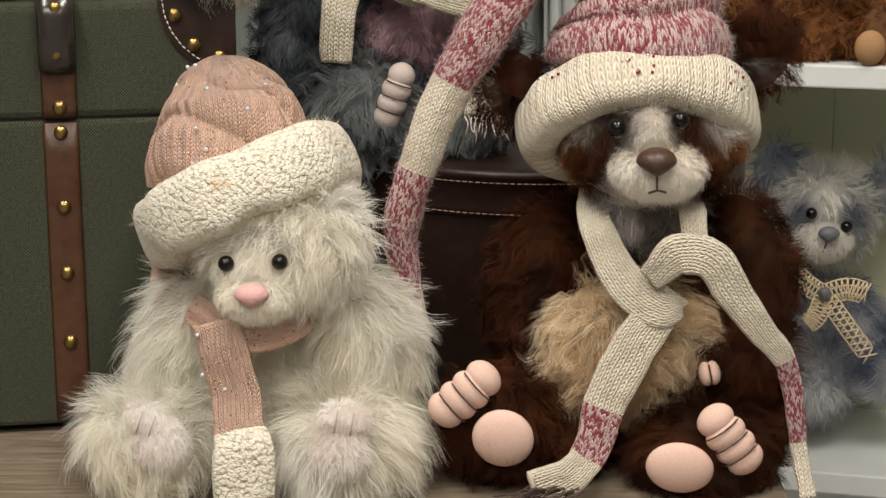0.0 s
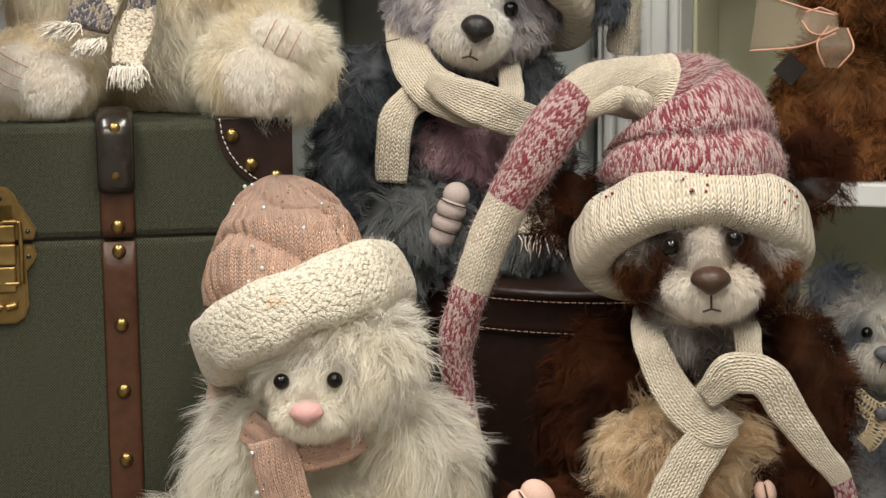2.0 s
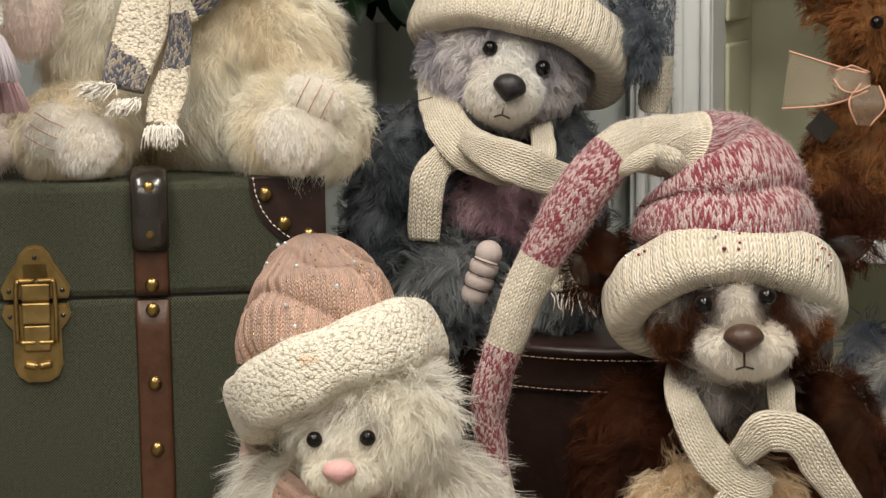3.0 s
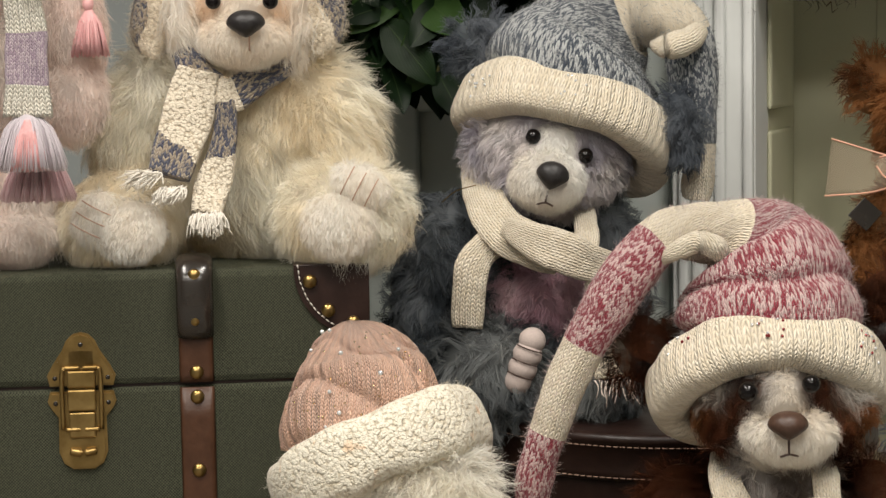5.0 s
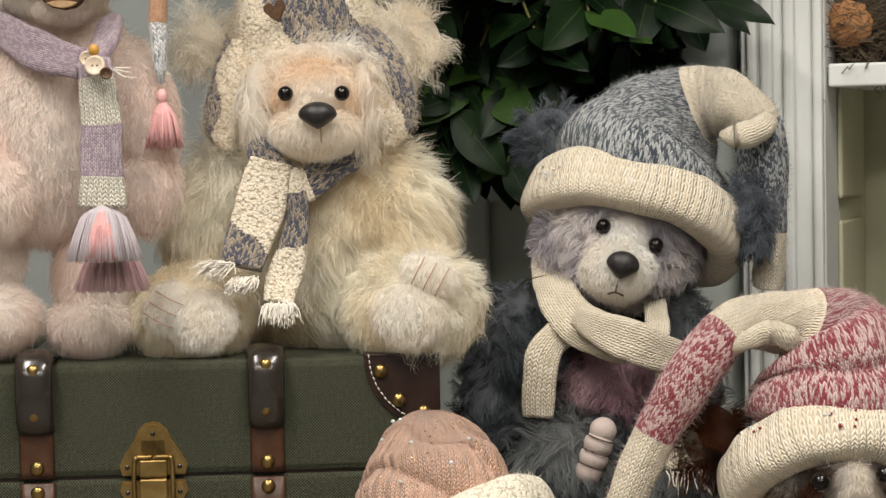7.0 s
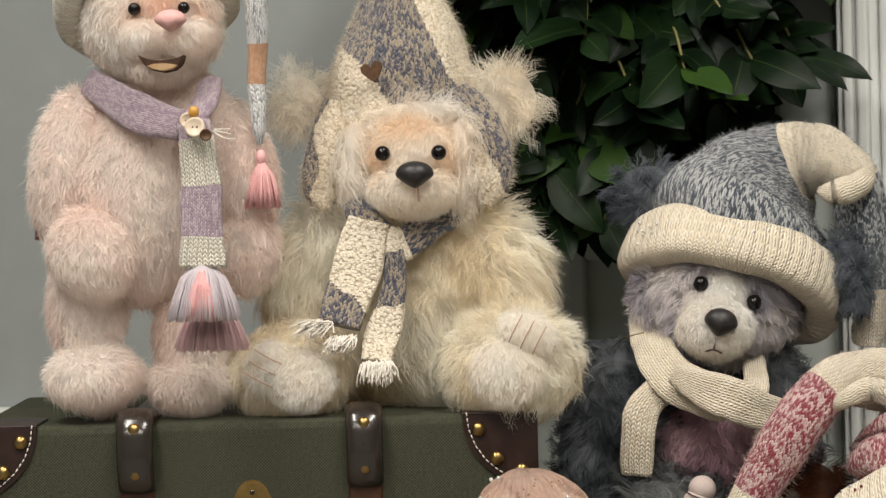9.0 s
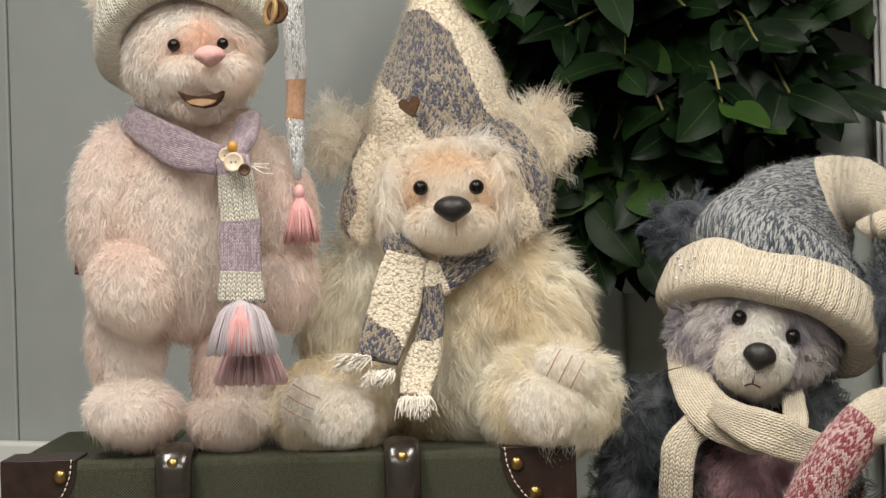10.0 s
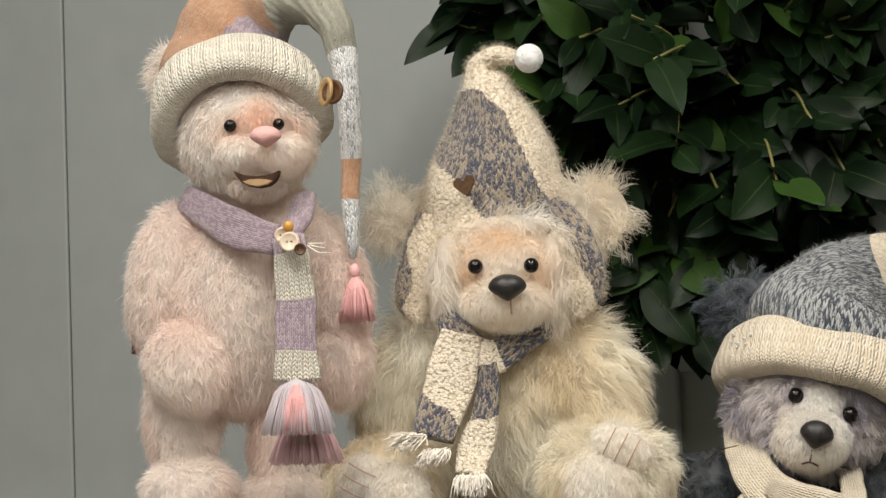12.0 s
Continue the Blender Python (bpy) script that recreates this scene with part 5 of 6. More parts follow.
knitted("neck_band", [(0.1779, 1.4450, 0.2076), (0.1745, 1.3950, 0.1996), (0.1748, 1.3740, 0.1802)], [(0.0100, 0.0040), (0.0096, 0.0040), (0.0095, 0.0040)], K_CREAM_FINE, scarf, side=None, power=4)
knitted("hanging_end", [(0.1604, 1.3790, 0.1488), (0.1409, 1.3760, 0.1220), (0.1253, 1.3730, 0.0955), (0.1120, 1.3700, 0.0667), (0.1031, 1.3640, 0.0372), (0.0882, 1.3520, 0.0239), (0.0620, 1.3380, 0.0175)], [(0.0130, 0.0042), (0.0160, 0.0042), (0.0159, 0.0042), (0.0144, 0.0042), (0.0128, 0.0042), (0.0135, 0.0042), (0.0148, 0.0042)], [K_CREAM_FINE, K_RED, K_CREAM_FINE], scarf, side=None, n=60, m=12, bounds=(0.50, 0.70), power=4)
knitted("hanging_end", [(0.1429, 1.3710, 0.1602), (0.1611, 1.3630, 0.1780), (0.1834, 1.3610, 0.1760), (0.2014, 1.3630, 0.1498), (0.2205, 1.3680, 0.1230), (0.2365, 1.3710, 0.1028), (0.2461, 1.3750, 0.0736), (0.2503, 1.3750, 0.0444), (0.2530, 1.3700, 0.0209), (0.2551, 1.3600, 0.0026)], [(0.0099, 0.0042), (0.0143, 0.0042), (0.0139, 0.0042), (0.0128, 0.0042), (0.0106, 0.0042), (0.0087, 0.0042), (0.0072, 0.0042), (0.0061, 0.0042), (0.0061, 0.0042), (0.0060, 0.0042)], [K_CREAM_FINE, K_RED, K_CREAM_FINE], scarf, side=None, n=60, m=12, bounds=(0.556, 0.79), power=4)


def blue_folds(th, s):
    low = np.clip(1 - s / 0.4, 0, 1) ** 0.5
    return ridges(0.12, 24, 1.2)(th, s) * low + (1 - low) * (1 + 0.02 * np.sin(th * 5 + s * 9))


# blue and cream hat of the grey bear
hat = thing("knitted_hat", (-0.0053, 1.6900, 0.4569), "blue-grey knitted hat with cream brim on the grey bear", "hat", "knitted hats")
knitted("crown", [(-0.0037, 1.7000, 0.4528), (0.0046, 1.7000, 0.4763), (0.0182, 1.7050, 0.4997), (0.0348, 1.7050, 0.5168), (0.0559, 1.7000, 0.5276), (0.0799, 1.6950, 0.5233), (0.0962, 1.6900, 0.5061), (0.1014, 1.6900, 0.4808), (0.1020, 1.6900, 0.4513), (0.1054, 1.6900, 0.4208), (0.1061, 1.6900, 0.3974), (0.1040, 1.6900, 0.3730)], [0.0781, 0.0781, 0.0646, 0.0481, 0.0329, 0.0263, 0.0224, 0.0206, 0.0192, 0.0150, 0.0136, 0.0117],
        [K_BLUE, K_CREAM_FINE, K_BLUE, K_CREAM_FINE], hat, bounds=(0.335, 0.545, 0.82), n=96, m=14, fold=blue_folds, halo=(4500, 0.0028, (0.42, 0.43, 0.44)))
knitted("gathered_fold", [(0.1066, 1.6640, 0.5140), (0.0951, 1.6560, 0.5046), (0.0822, 1.6520, 0.5003), (0.0722, 1.6530, 0.5005), (0.0670, 1.6560, 0.5029)], [0.0069, 0.0101, 0.0105, 0.0064, 0.0018], K_CREAM_FINE, hat, "cream knit gathered into a soft fold", n=32, rumple=0.0020)
brim("brim", K_CREAM, hat, "cream ribbed brim with small sequins", center=(-0.0046, 1.6900, 0.4325), axis=(0.30, 0.55, 1.0), front=(0, -1, 0), rx=0.0804, ry=0.068, sec=(0.015, 0.0243), flare=0.0, halo=(3000, 0.004, (0.85, 0.77, 0.63)))
scarf = thing("knitted_scarf", (-0.0427, 1.6300, 0.3586), "cream knitted scarf tied round the grey bear", "scarf", "knitted scarves")
knitted("neck_band", [(-0.0706, 1.7000, 0.4159), (-0.0760, 1.6750, 0.3960), (-0.0688, 1.6400, 0.3751), (-0.0533, 1.6180, 0.3547), (-0.0298, 1.6080, 0.3427), (-0.0084, 1.6100, 0.3346)], [(0.0132, 0.0055), (0.0148, 0.0055), (0.0163, 0.0055), (0.0179, 0.0055), (0.0178, 0.0055), (0.0151, 0.0055)], K_CREAM_FINE, scarf, side=None, n=72, m=12, power=4)
knitted("neck_band", [(-0.0518, 1.6020, 0.3597), (-0.0251, 1.5940, 0.3467), (0.0006, 1.5920, 0.3377), (0.0303, 1.6020, 0.3238)], [(0.0080, 0.0070), (0.0154, 0.0070), (0.0172, 0.0070), (0.0133, 0.0070)], K_CREAM_FINE, scarf, side=None, n=72, m=12, power=4)
knitted("neck_band", [(0.0103, 1.6600, 0.3656), (0.0118, 1.6300, 0.3543), (0.0096, 1.6100, 0.3358)], [(0.0092, 0.0050), (0.0104, 0.0050), (0.0098, 0.0050)], K_CREAM_FINE, scarf, side=None, power=4)
knitted("hanging_end", [(-0.0599, 1.6340, 0.3456), (-0.0711, 1.6260, 0.3395), (-0.0798, 1.6220, 0.3263), (-0.0829, 1.6220, 0.3043), (-0.0845, 1.6250, 0.2764)], [(0.0118, 0.0050), (0.0126, 0.0050), (0.0139, 0.0050), (0.0135, 0.0050), (0.0126, 0.0050)], K_CREAM_FINE, scarf, side=None, n=60, power=4)

# pointed hat of the cream bear
hat = thing("knitted_hat", (-0.2514, 1.5600, 0.5714), "cream and blue pointed knitted hat on the cream bear", "hat", "knitted hats")


def patches(s, th):
    """Blue patch winding over the front between two cream ones."""
    a = th - 1.5 * np.pi
    left = np.interp(s, [0, 0.145, 0.25, 0.35, 0.375, 0.63, 0.64], [0.3, 0.05, -0.31, -1.3, -1.8, -1.8, -1.0])
    right = np.interp(s, [0, 0.17, 0.25, 0.42, 0.5, 0.61, 0.65, 0.66], [1.5, 1.2, 0.82, 0.57, 0.47, -0.1, -1.5, -1.9])
    return np.where(((a > left) & (a < right)) | ((a < -1.1) & (s < 0.16)), 1, 0)


knitted("crown", [(-0.2646, 1.5850, 0.5458), (-0.2634, 1.5830, 0.5751), (-0.2611, 1.5800, 0.6042), (-0.2598, 1.5800, 0.6313), (-0.2613, 1.5800, 0.6584), (-0.2643, 1.5800, 0.6812), (-0.2665, 1.5800, 0.6985), (-0.2563, 1.5750, 0.7073), (-0.2375, 1.5650, 0.7043)], [0.0666, 0.0613, 0.0559, 0.0468, 0.0337, 0.0219, 0.0135, 0.0087, 0.0061], [K_BOUCLE, K_NAVY], hat, n=160, m=14, slots=patches, uvband=False, fold=pleats(3, 0.02, 4), halo=(9000, 0.004, (0.80, 0.72, 0.60)))
knitted("side_flap", [(-0.3047, 1.5450, 0.5795), (-0.3108, 1.5350, 0.5506), (-0.3144, 1.5300, 0.5287), (-0.3168, 1.5300, 0.5089), (-0.3154, 1.5300, 0.4957)], [(0.0128, 0.0090), (0.0170, 0.0090), (0.0186, 0.0090), (0.0152, 0.0090), (0.0034, 0.0090)], [K_BOUCLE, K_NAVY], hat, side=None, n=60, uvband=False, slots=lambda s, th: np.where((np.cos(th) < -0.45 - 0.3 * np.sin(9 * s)) & (s < 0.85), 1, 0), halo=(2500, 0.004, (0.80, 0.72, 0.60)))
knitted("side_flap", [(-0.2137, 1.5450, 0.5849), (-0.2000, 1.5370, 0.5643), (-0.1906, 1.5300, 0.5420), (-0.1872, 1.5300, 0.5246), (-0.1890, 1.5300, 0.5081), (-0.1924, 1.5300, 0.4978)], [(0.0128, 0.0090), (0.0179, 0.0090), (0.0195, 0.0090), (0.0186, 0.0090), (0.0144, 0.0090), (0.0034, 0.0090)], [K_BOUCLE, K_NAVY], hat, side=None, n=60, uvband=False, slots=lambda s, th: np.where(s < 0.40 + 0.38 * np.cos(th), 1, 0), halo=(2500, 0.004, (0.80, 0.72, 0.60)))
solid("pompom", [E((-0.2265, 1.5600, 0.7026), (0.0115, 0.0115, 0.0115))], K_SILVER, hat, "white sequinned pompom")
scarf = thing("knitted_scarf", (-0.2623, 1.5000, 0.4751), "cream and blue fringed knitted scarf on the cream bear", "scarf", "knitted scarves")
knitted("neck_band", [(-0.2898, 1.5160, 0.5025), (-0.2761, 1.5030, 0.4828), (-0.2566, 1.4960, 0.4691), (-0.2384, 1.5030, 0.4766), (-0.2130, 1.5200, 0.4950)], [(0.0101, 0.0055), (0.0125, 0.0055), (0.0132, 0.0055), (0.0116, 0.0055), (0.0101, 0.0055)], [K_NAVY, K_BOUCLE, K_NAVY], scarf, side=None, bounds=(0.40, 0.62), power=4)
knitted("hanging_end", [(-0.2748, 1.4940, 0.4884), (-0.2818, 1.4900, 0.4609), (-0.2888, 1.4840, 0.4358), (-0.2956, 1.4730, 0.4111)], [(0.0157, 0.0050), (0.0190, 0.0050), (0.0185, 0.0050), (0.0163, 0.0050)], [K_BOUCLE, K_NAVY], scarf, side=None, n=60, m=14, uvband=False, slots=lambda s, th: np.where(s > 0.70 + 0.13 * np.cos(th), 1, 0), power=4)
knitted("hanging_end", [(-0.2549, 1.4960, 0.4665), (-0.2568, 1.4920, 0.4411), (-0.2595, 1.4890, 0.4200), (-0.2657, 1.4840, 0.4014), (-0.2690, 1.4750, 0.3823)], [(0.0083, 0.0050), (0.0091, 0.0050), (0.0111, 0.0050), (0.0127, 0.0050), (0.0118, 0.0050)], [K_NAVY, K_BOUCLE], scarf, side=None, n=60, m=14, uvband=False, slots=lambda s, th: np.where(s > 0.46 - 0.06 * np.cos(th), 1, 0), power=4)

# hat of the pink bear
hat = thing("knitted_hat", (-0.4528, 1.5500, 0.6925), "long striped knitted hat with ivory brim on the pink bear", "hat", "knitted hats")


def stripes(s, th):
    """Apricot and lilac side by side on the crown, then sage, silver, apricot and silver down the tail."""
    low = np.where(np.cos(th) < -0.25 + 2.2 * s, 0, 1)
    return np.where(s < 0.27, low, np.searchsorted(np.array((0.0, 0.1, 0.545, 0.77, 0.846)), s, side="right"))


knitted("crown", [(-0.4748, 1.5600, 0.6901), (-0.4683, 1.5600, 0.7173), (-0.4591, 1.5600, 0.7389), (-0.4421, 1.5600, 0.7535), (-0.4184, 1.5550, 0.7587), (-0.3954, 1.5450, 0.7532), (-0.3786, 1.5350, 0.7373), (-0.3703, 1.5300, 0.7138), (-0.3657, 1.5250, 0.6898), (-0.3643, 1.5250, 0.6630), (-0.3644, 1.5250, 0.6298), (-0.3650, 1.5250, 0.5944), (-0.3649, 1.5250, 0.5656), (-0.3645, 1.5250, 0.5492)], [0.0552, 0.0535, 0.0466, 0.0345, 0.0215, 0.0171, 0.0153, 0.0123, 0.0101, 0.0093, 0.0080, 0.0072, 0.0059, 0.0025],
        [K_ORANGE, K_LILAC, K_SAGE, K_SILVER, K_ORANGE, K_SILVER], hat, slots=stripes, n=96, m=14, fold=pleats(1, 0.02, 20, 60, 0.035))
brim("brim", K_IVORY, hat, "ivory ribbed brim", center=(-0.4596, 1.5500, 0.6767), axis=(-0.25, 0.66, 1.0), front=(0, -1, 0), rx=0.0625, ry=0.058, sec=(0.012, 0.0205), flare=0.0, droop=0.012, halo=(2500, 0.0035, (0.88, 0.84, 0.74)))


def tassel(name, top, length, spread, count, material, parent, label="", tint=(1, 1, 1)):
    g = Geo()
    tp = np.array(top)
    v, f, uv, sl = loft([tuple(tp), tuple(tp - (0, 0, length * 0.35)), tuple(tp - (0, 0, length * 0.9))], [(0.002, 0.002), (spread * 0.5, spread * 0.3), (spread * 0.6, spread * 0.3)], n=24, m=6)
    g.add(v, f, tint)
    for i in range(count):
        a, q = RNG.random() * 6.283, math.sqrt(RNG.random())
        e = np.array(top) + np.array([math.cos(a) * spread * q, math.sin(a) * spread * q * 0.6, -length * (0.9 + 0.13 * RNG.random())])
        m1 = np.array(top) + np.array([math.cos(a) * spread * q * 0.62, math.sin(a) * spread * q * 0.35, -length * 0.35])
        v, f, uv, sl = loft([top, tuple(m1), tuple(e)], [0.0004, 0.0005, 0.0003], n=4, m=2)
        g.add(v, f, tint)
    return g.link(name, material, parent, label, tint=True)


def sewn_button(name, place, r, face, material, parent):
    """A turned button with a raised rim and two thread holes, facing the way given."""
    q = Vector(face).to_track_quat("Z", "Y").to_matrix().to_4x4()
    ob = turned(name, [(0.0002, 0.0008), (r * 0.62, 0.0008), (r * 0.74, 0.0016), (r * 0.9, 0.0018), (r, 0.0010), (r, -0.0008), (0.0002, -0.0012)], material, None, n=28)
    for sgn in (-1, 1):
        v, f = ball((sgn * r * 0.22, 0, 0.0009), (r * 0.10, r * 0.10, 0.0004), None, 8, 6)
        Geo().add(v, f).link("thread_hole", THREAD_DARK).parent = ob
    ob.parent = parent
    ob.matrix_parent_inverse = Matrix.Translation(-parent_place(parent))
    ob.matrix_basis = Matrix.Translation(place) @ q
    return ob


tassel("tassel", (-0.3635, 1.5250, 0.5368), 0.0371, 0.0152, 300, SATIN_PINK, hat, "pink silk tassel")
solid("tassel_knot", [E((-0.3639, 1.5250, 0.5390), (0.0042, 0.0042, 0.006))], SATIN_PINK, hat)
sewn_button("wooden_button", (-0.3713, 1.4780, 0.6749), 0.0112, (-0.75, -0.6, 0.1), BUTTON_PALE, hat)
sewn_button("wooden_button", (-0.3651, 1.4740, 0.6742), 0.0095, (-0.35, -0.9, 0.1), BUTTON_WOOD, hat)
scarf = thing("knitted_scarf", (-0.4241, 1.5000, 0.5538), "lilac and cream tasselled knitted scarf on the pink bear", "scarf", "knitted scarves")
knitted("neck_band", [(-0.5009, 1.5300, 0.6024), (-0.4712, 1.5080, 0.5845), (-0.4454, 1.4970, 0.5721), (-0.4165, 1.4900, 0.5642)], [(0.0116, 0.005), (0.0141, 0.005), (0.0149, 0.005), (0.0124, 0.005)], K_LILAC, scarf, side=(0.3, 0, 1), power=3)
knitted("neck_band", [(-0.4009, 1.5200, 0.5978), (-0.4007, 1.5000, 0.5814), (-0.4090, 1.4870, 0.5638)], [(0.0108, 0.005), (0.0116, 0.005), (0.0116, 0.005)], K_LILAC, scarf, side=(1, 0, 0.5), power=3)
knitted("hanging_end", [(-0.4061, 1.4850, 0.5658), (-0.4011, 1.4800, 0.5396), (-0.3991, 1.4770, 0.5051), (-0.3993, 1.4750, 0.4793), (-0.3990, 1.4730, 0.4558)], [(0.0131, 0.005), (0.0147, 0.005), (0.0160, 0.005), (0.0164, 0.005), (0.0180, 0.005)], [K_LILAC, K_IVORY, K_LILAC, K_IVORY], scarf, bounds=(0.10, 0.385, 0.725), power=3)
tassel("fringe", (-0.3988, 1.4730, 0.4644), 0.0480, 0.0290, 800, FUR, scarf, "pale lilac silk fringe", (0.93, 0.88, 0.91))
tassel("tassel", (-0.3979, 1.4650, 0.4540), 0.0373, 0.0146, 300, SATIN_PINK, scarf, "pink silk tassel")
tassel("fringe", (-0.4005, 1.5000, 0.4353), 0.0436, 0.0299, 600, FUR, scarf, "pale pink silk fringe", (0.94, 0.76, 0.78))
sewn_button("button", (-0.4069, 1.4705, 0.5669), 0.0060, (0.1, -1, 0.1), SHELL, scarf)
sewn_button("button", (-0.4001, 1.4660, 0.5614), 0.0078, (0.0, -1, 0.2), SHELL, scarf)
solid("bead", [E((-0.4012, 1.4680, 0.5730), (0.0040, 0.0035, 0.0046))], AMBER, scarf, "amber bead")
sewn_button("button", (-0.3917, 1.4650, 0.5555), 0.0046, (0.2, -1, 0.0), BUTTON_WOOD, scarf)

# ---- the leafy tree behind ----
plant = thing("potted_tree", (-0.13, 1.93, -0.75), "dark green leafy tree with a thin black trunk", "tree")


def leaf_mesh(k):
    """A pointed leaf, folded along its rib and curling."""
    rows, L, W = 9, 0.054, 0.0135 + 0.002 * (k % 3)
    v, uv = [], []
    bend, foldup = 0.08 + 0.09 * (k % 4), 0.10 + 0.08 * (k % 3)
    for i in range(rows):
        s = i / (rows - 1)
        w = W * (math.sin(math.pi * min(1, s * 0.93 + 0.05)) ** 0.8) * (1 - 0.25 * s)
        if i == rows - 1:
            w = 0.0003
        for x in (-1, -0.5, 0, 0.5, 1):
            wave = 0.0012 * math.sin(s * 9 + k + x * 2) * abs(x)
            v.append((x * w, s * L, -bend * L * s * s + abs(x) * w * foldup + wave))
            uv.append((x, s))
    f = grid_faces(rows, 5, False)
    me = Geo().add(v, f, uv=np.array(uv)[f]).link("leaf", LEAF)
    data = me.data
    bpy.data.objects.remove(me)
    return data


LEAVES = [leaf_mesh(k) for k in range(6)]
CROWN = np.array((-0.1000, 1.9000, 0.7250))
v, f, uv, sl = loft([(-0.085, 1.95, -0.6), (-0.09, 1.95, 0.1), (-0.085, 1.94, 0.45), (-0.11, 1.94, 0.75)], [0.012, 0.010, 0.009, 0.006], n=14, m=6)
Geo().add(v, f).link("trunk", TRUNK, plant)
rnd = random.Random(5)
g_rest = Geo()
count = 0
for b in range(156):
    # a twig from the crown's middle outwards, then its leaves in turn
    a, q = rnd.uniform(0, 2 * math.pi), math.sqrt(rnd.random())
    end = CROWN + np.array([math.cos(a) * 0.195 * q, rnd.uniform(-0.17, 0.06) * math.sqrt(1 - 0.6 * q * q), math.sin(a) * 0.215 * q])
    if b >= 132:
        end = CROWN + np.array([rnd.uniform(-0.14, 0.03), rnd.uniform(-0.12, 0.0), rnd.uniform(-0.245, -0.15)])
    elif b >= 124:
        end = CROWN + np.array([-0.175 - 0.009 * (b - 124), -0.02 - 0.01 * (b % 3), 0.15 - 0.014 * (b - 124)])
    start = CROWN + (end - CROWN) * 0.45 + np.array([0, 0.04, -0.01])
    midp = (start + end) / 2 + np.array([rnd.uniform(-0.02, 0.02), rnd.uniform(-0.02, 0.02), rnd.uniform(0, 0.03)])
    cord("twig", [tuple(start), tuple(midp), tuple(end)], 0.0014, STEM, plant, m=4, n=6)
    for i in range(9):
        s = 0.15 + 0.85 * i / 8
        p = (1 - s) ** 2 * start + 2 * s * (1 - s) * midp + s * s * end
        out = unit(end - start + np.array([0, -0.02, -0.02]))
        swing = (1 if i % 2 else -1) * rnd.uniform(0.5, 1.1)
        way = unit(out + swing * unit(np.cross(out, (0, -1, 0.3))) + np.array([rnd.uniform(-0.3, 0.3), rnd.uniform(-0.5, 0.1), rnd.uniform(-0.55, 0.4)]))
        up = unit(np.array([rnd.uniform(-0.6, 0.6), -0.9, 0.45 + rnd.uniform(-0.5, 0.5)]))
        x = unit(np.cross(way, up))
        z = np.cross(x, way)
        size = rnd.uniform(0.8, 1.45)
        m = Matrix(((x[0], way[0], z[0], p[0]), (x[1], way[1], z[1], p[1]), (x[2], way[2], z[2], p[2]), (0, 0, 0, 1))) @ Matrix.Scale(size, 4)
        data = LEAVES[rnd.randrange(6)]
        if count % 4 == 0 and count < 1200:
            ob = new("leaf", data)
            ob.parent = plant
            ob.matrix_parent_inverse = Matrix.Translation(-Vector(plant.location))
            ob.matrix_basis = m
        else:
            co = np.array([list(m @ vv.co) for vv in data.vertices])
            g_rest.add(co, grid_faces(9, 5, False), uv=np.array([(xx, ss / 8) for ss in range(9) for xx in (-1, -0.5, 0, 0.5, 1)])[grid_faces(9, 5, False)])
        count += 1
tagged(g_rest.link("foliage", LEAF, plant), "", "", "", "stuff")

BARE[:] = []

# ---- small things ----
for place, rad in (((-0.1744, 1.3920, 0.3054), 0.0021), ((-0.1690, 1.3900, 0.3068), 0.0020), ((-0.1606, 1.3830, 0.2919), 0.0022), ((-0.1316, 1.3660, 0.2804), 0.0024), ((-0.1683, 1.3760, 0.2658), 0.0020), ((-0.1613, 1.3710, 0.2518), 0.0024), ((-0.1707, 1.3700, 0.2422), 0.0016), ((-0.1833, 1.3980, 0.2917), 0.0018), ((-0.1195, 1.3720, 0.2960), 0.0018)):
    rad *= 0.72
    v, f = ball(place, (rad, rad, rad), None, 12, 8)
    Geo().add(v, f).link("pearl", PEARL, bpy.data.objects["knitted_hat"])
for place in ((-0.1682, 1.3460, 0.1275), (-0.1651, 1.3420, 0.1005), (-0.1279, 1.3360, 0.0687), (-0.1495, 1.3380, 0.0912)):
    v, f = ball(place, (0.0016, 0.0016, 0.0016), None, 12, 8)
    Geo().add(v, f).link("pearl", PEARL, bpy.data.objects["knitted_scarf"])


def sequins(parent, center, axis, front, rx, ry, thick, spots, tint, seed):
    """Little sequins sewn to a brim: spots are (angle, height) centres."""
    ax = unit(axis)
    fr = unit(np.asarray(front, float) - np.dot(front, ax) * ax)
    sd = np.cross(fr, ax)
    q = random.Random(seed)
    for a, h, count in spots:
        for i in range(count):
            th, up = radians(a + q.uniform(-9, 9)), h + q.uniform(-0.012, 0.012)
            out = unit(math.cos(th) * fr * ry + math.sin(th) * sd * rx)
            p = np.asarray(center) + math.cos(th) * fr * ry + math.sin(th) * sd * rx + out * (thick * math.sqrt(max(0.05, 1 - (up / 0.021) ** 2)) + 0.0004) + ax * up
            v, f = ball(p, (0.0011, 0.0011, 0.0011), None, 8, 6)
            Geo().add(v, f).link("sequin", tint[i % 2], parent)


SEQUIN_RED = plain_mat("dark_red_sequin", (0.25, 0.03, 0.04), (0.35, 0.06, 0.06), 0.2, 60, 0, 0.6)
hats = [o for o in scene.objects if o.name.startswith("knitted_hat")]
sequins(hats[1], (0.1390, 1.4400, 0.2622), (-0.05, 0.72, 1.0), (0, -1, 0), 0.0725, 0.062, 0.0145, ((0, 0.006, 14), (-52, -0.004, 16), (48, 0.0, 14)), (SEQUIN_RED, PEARL), 3)
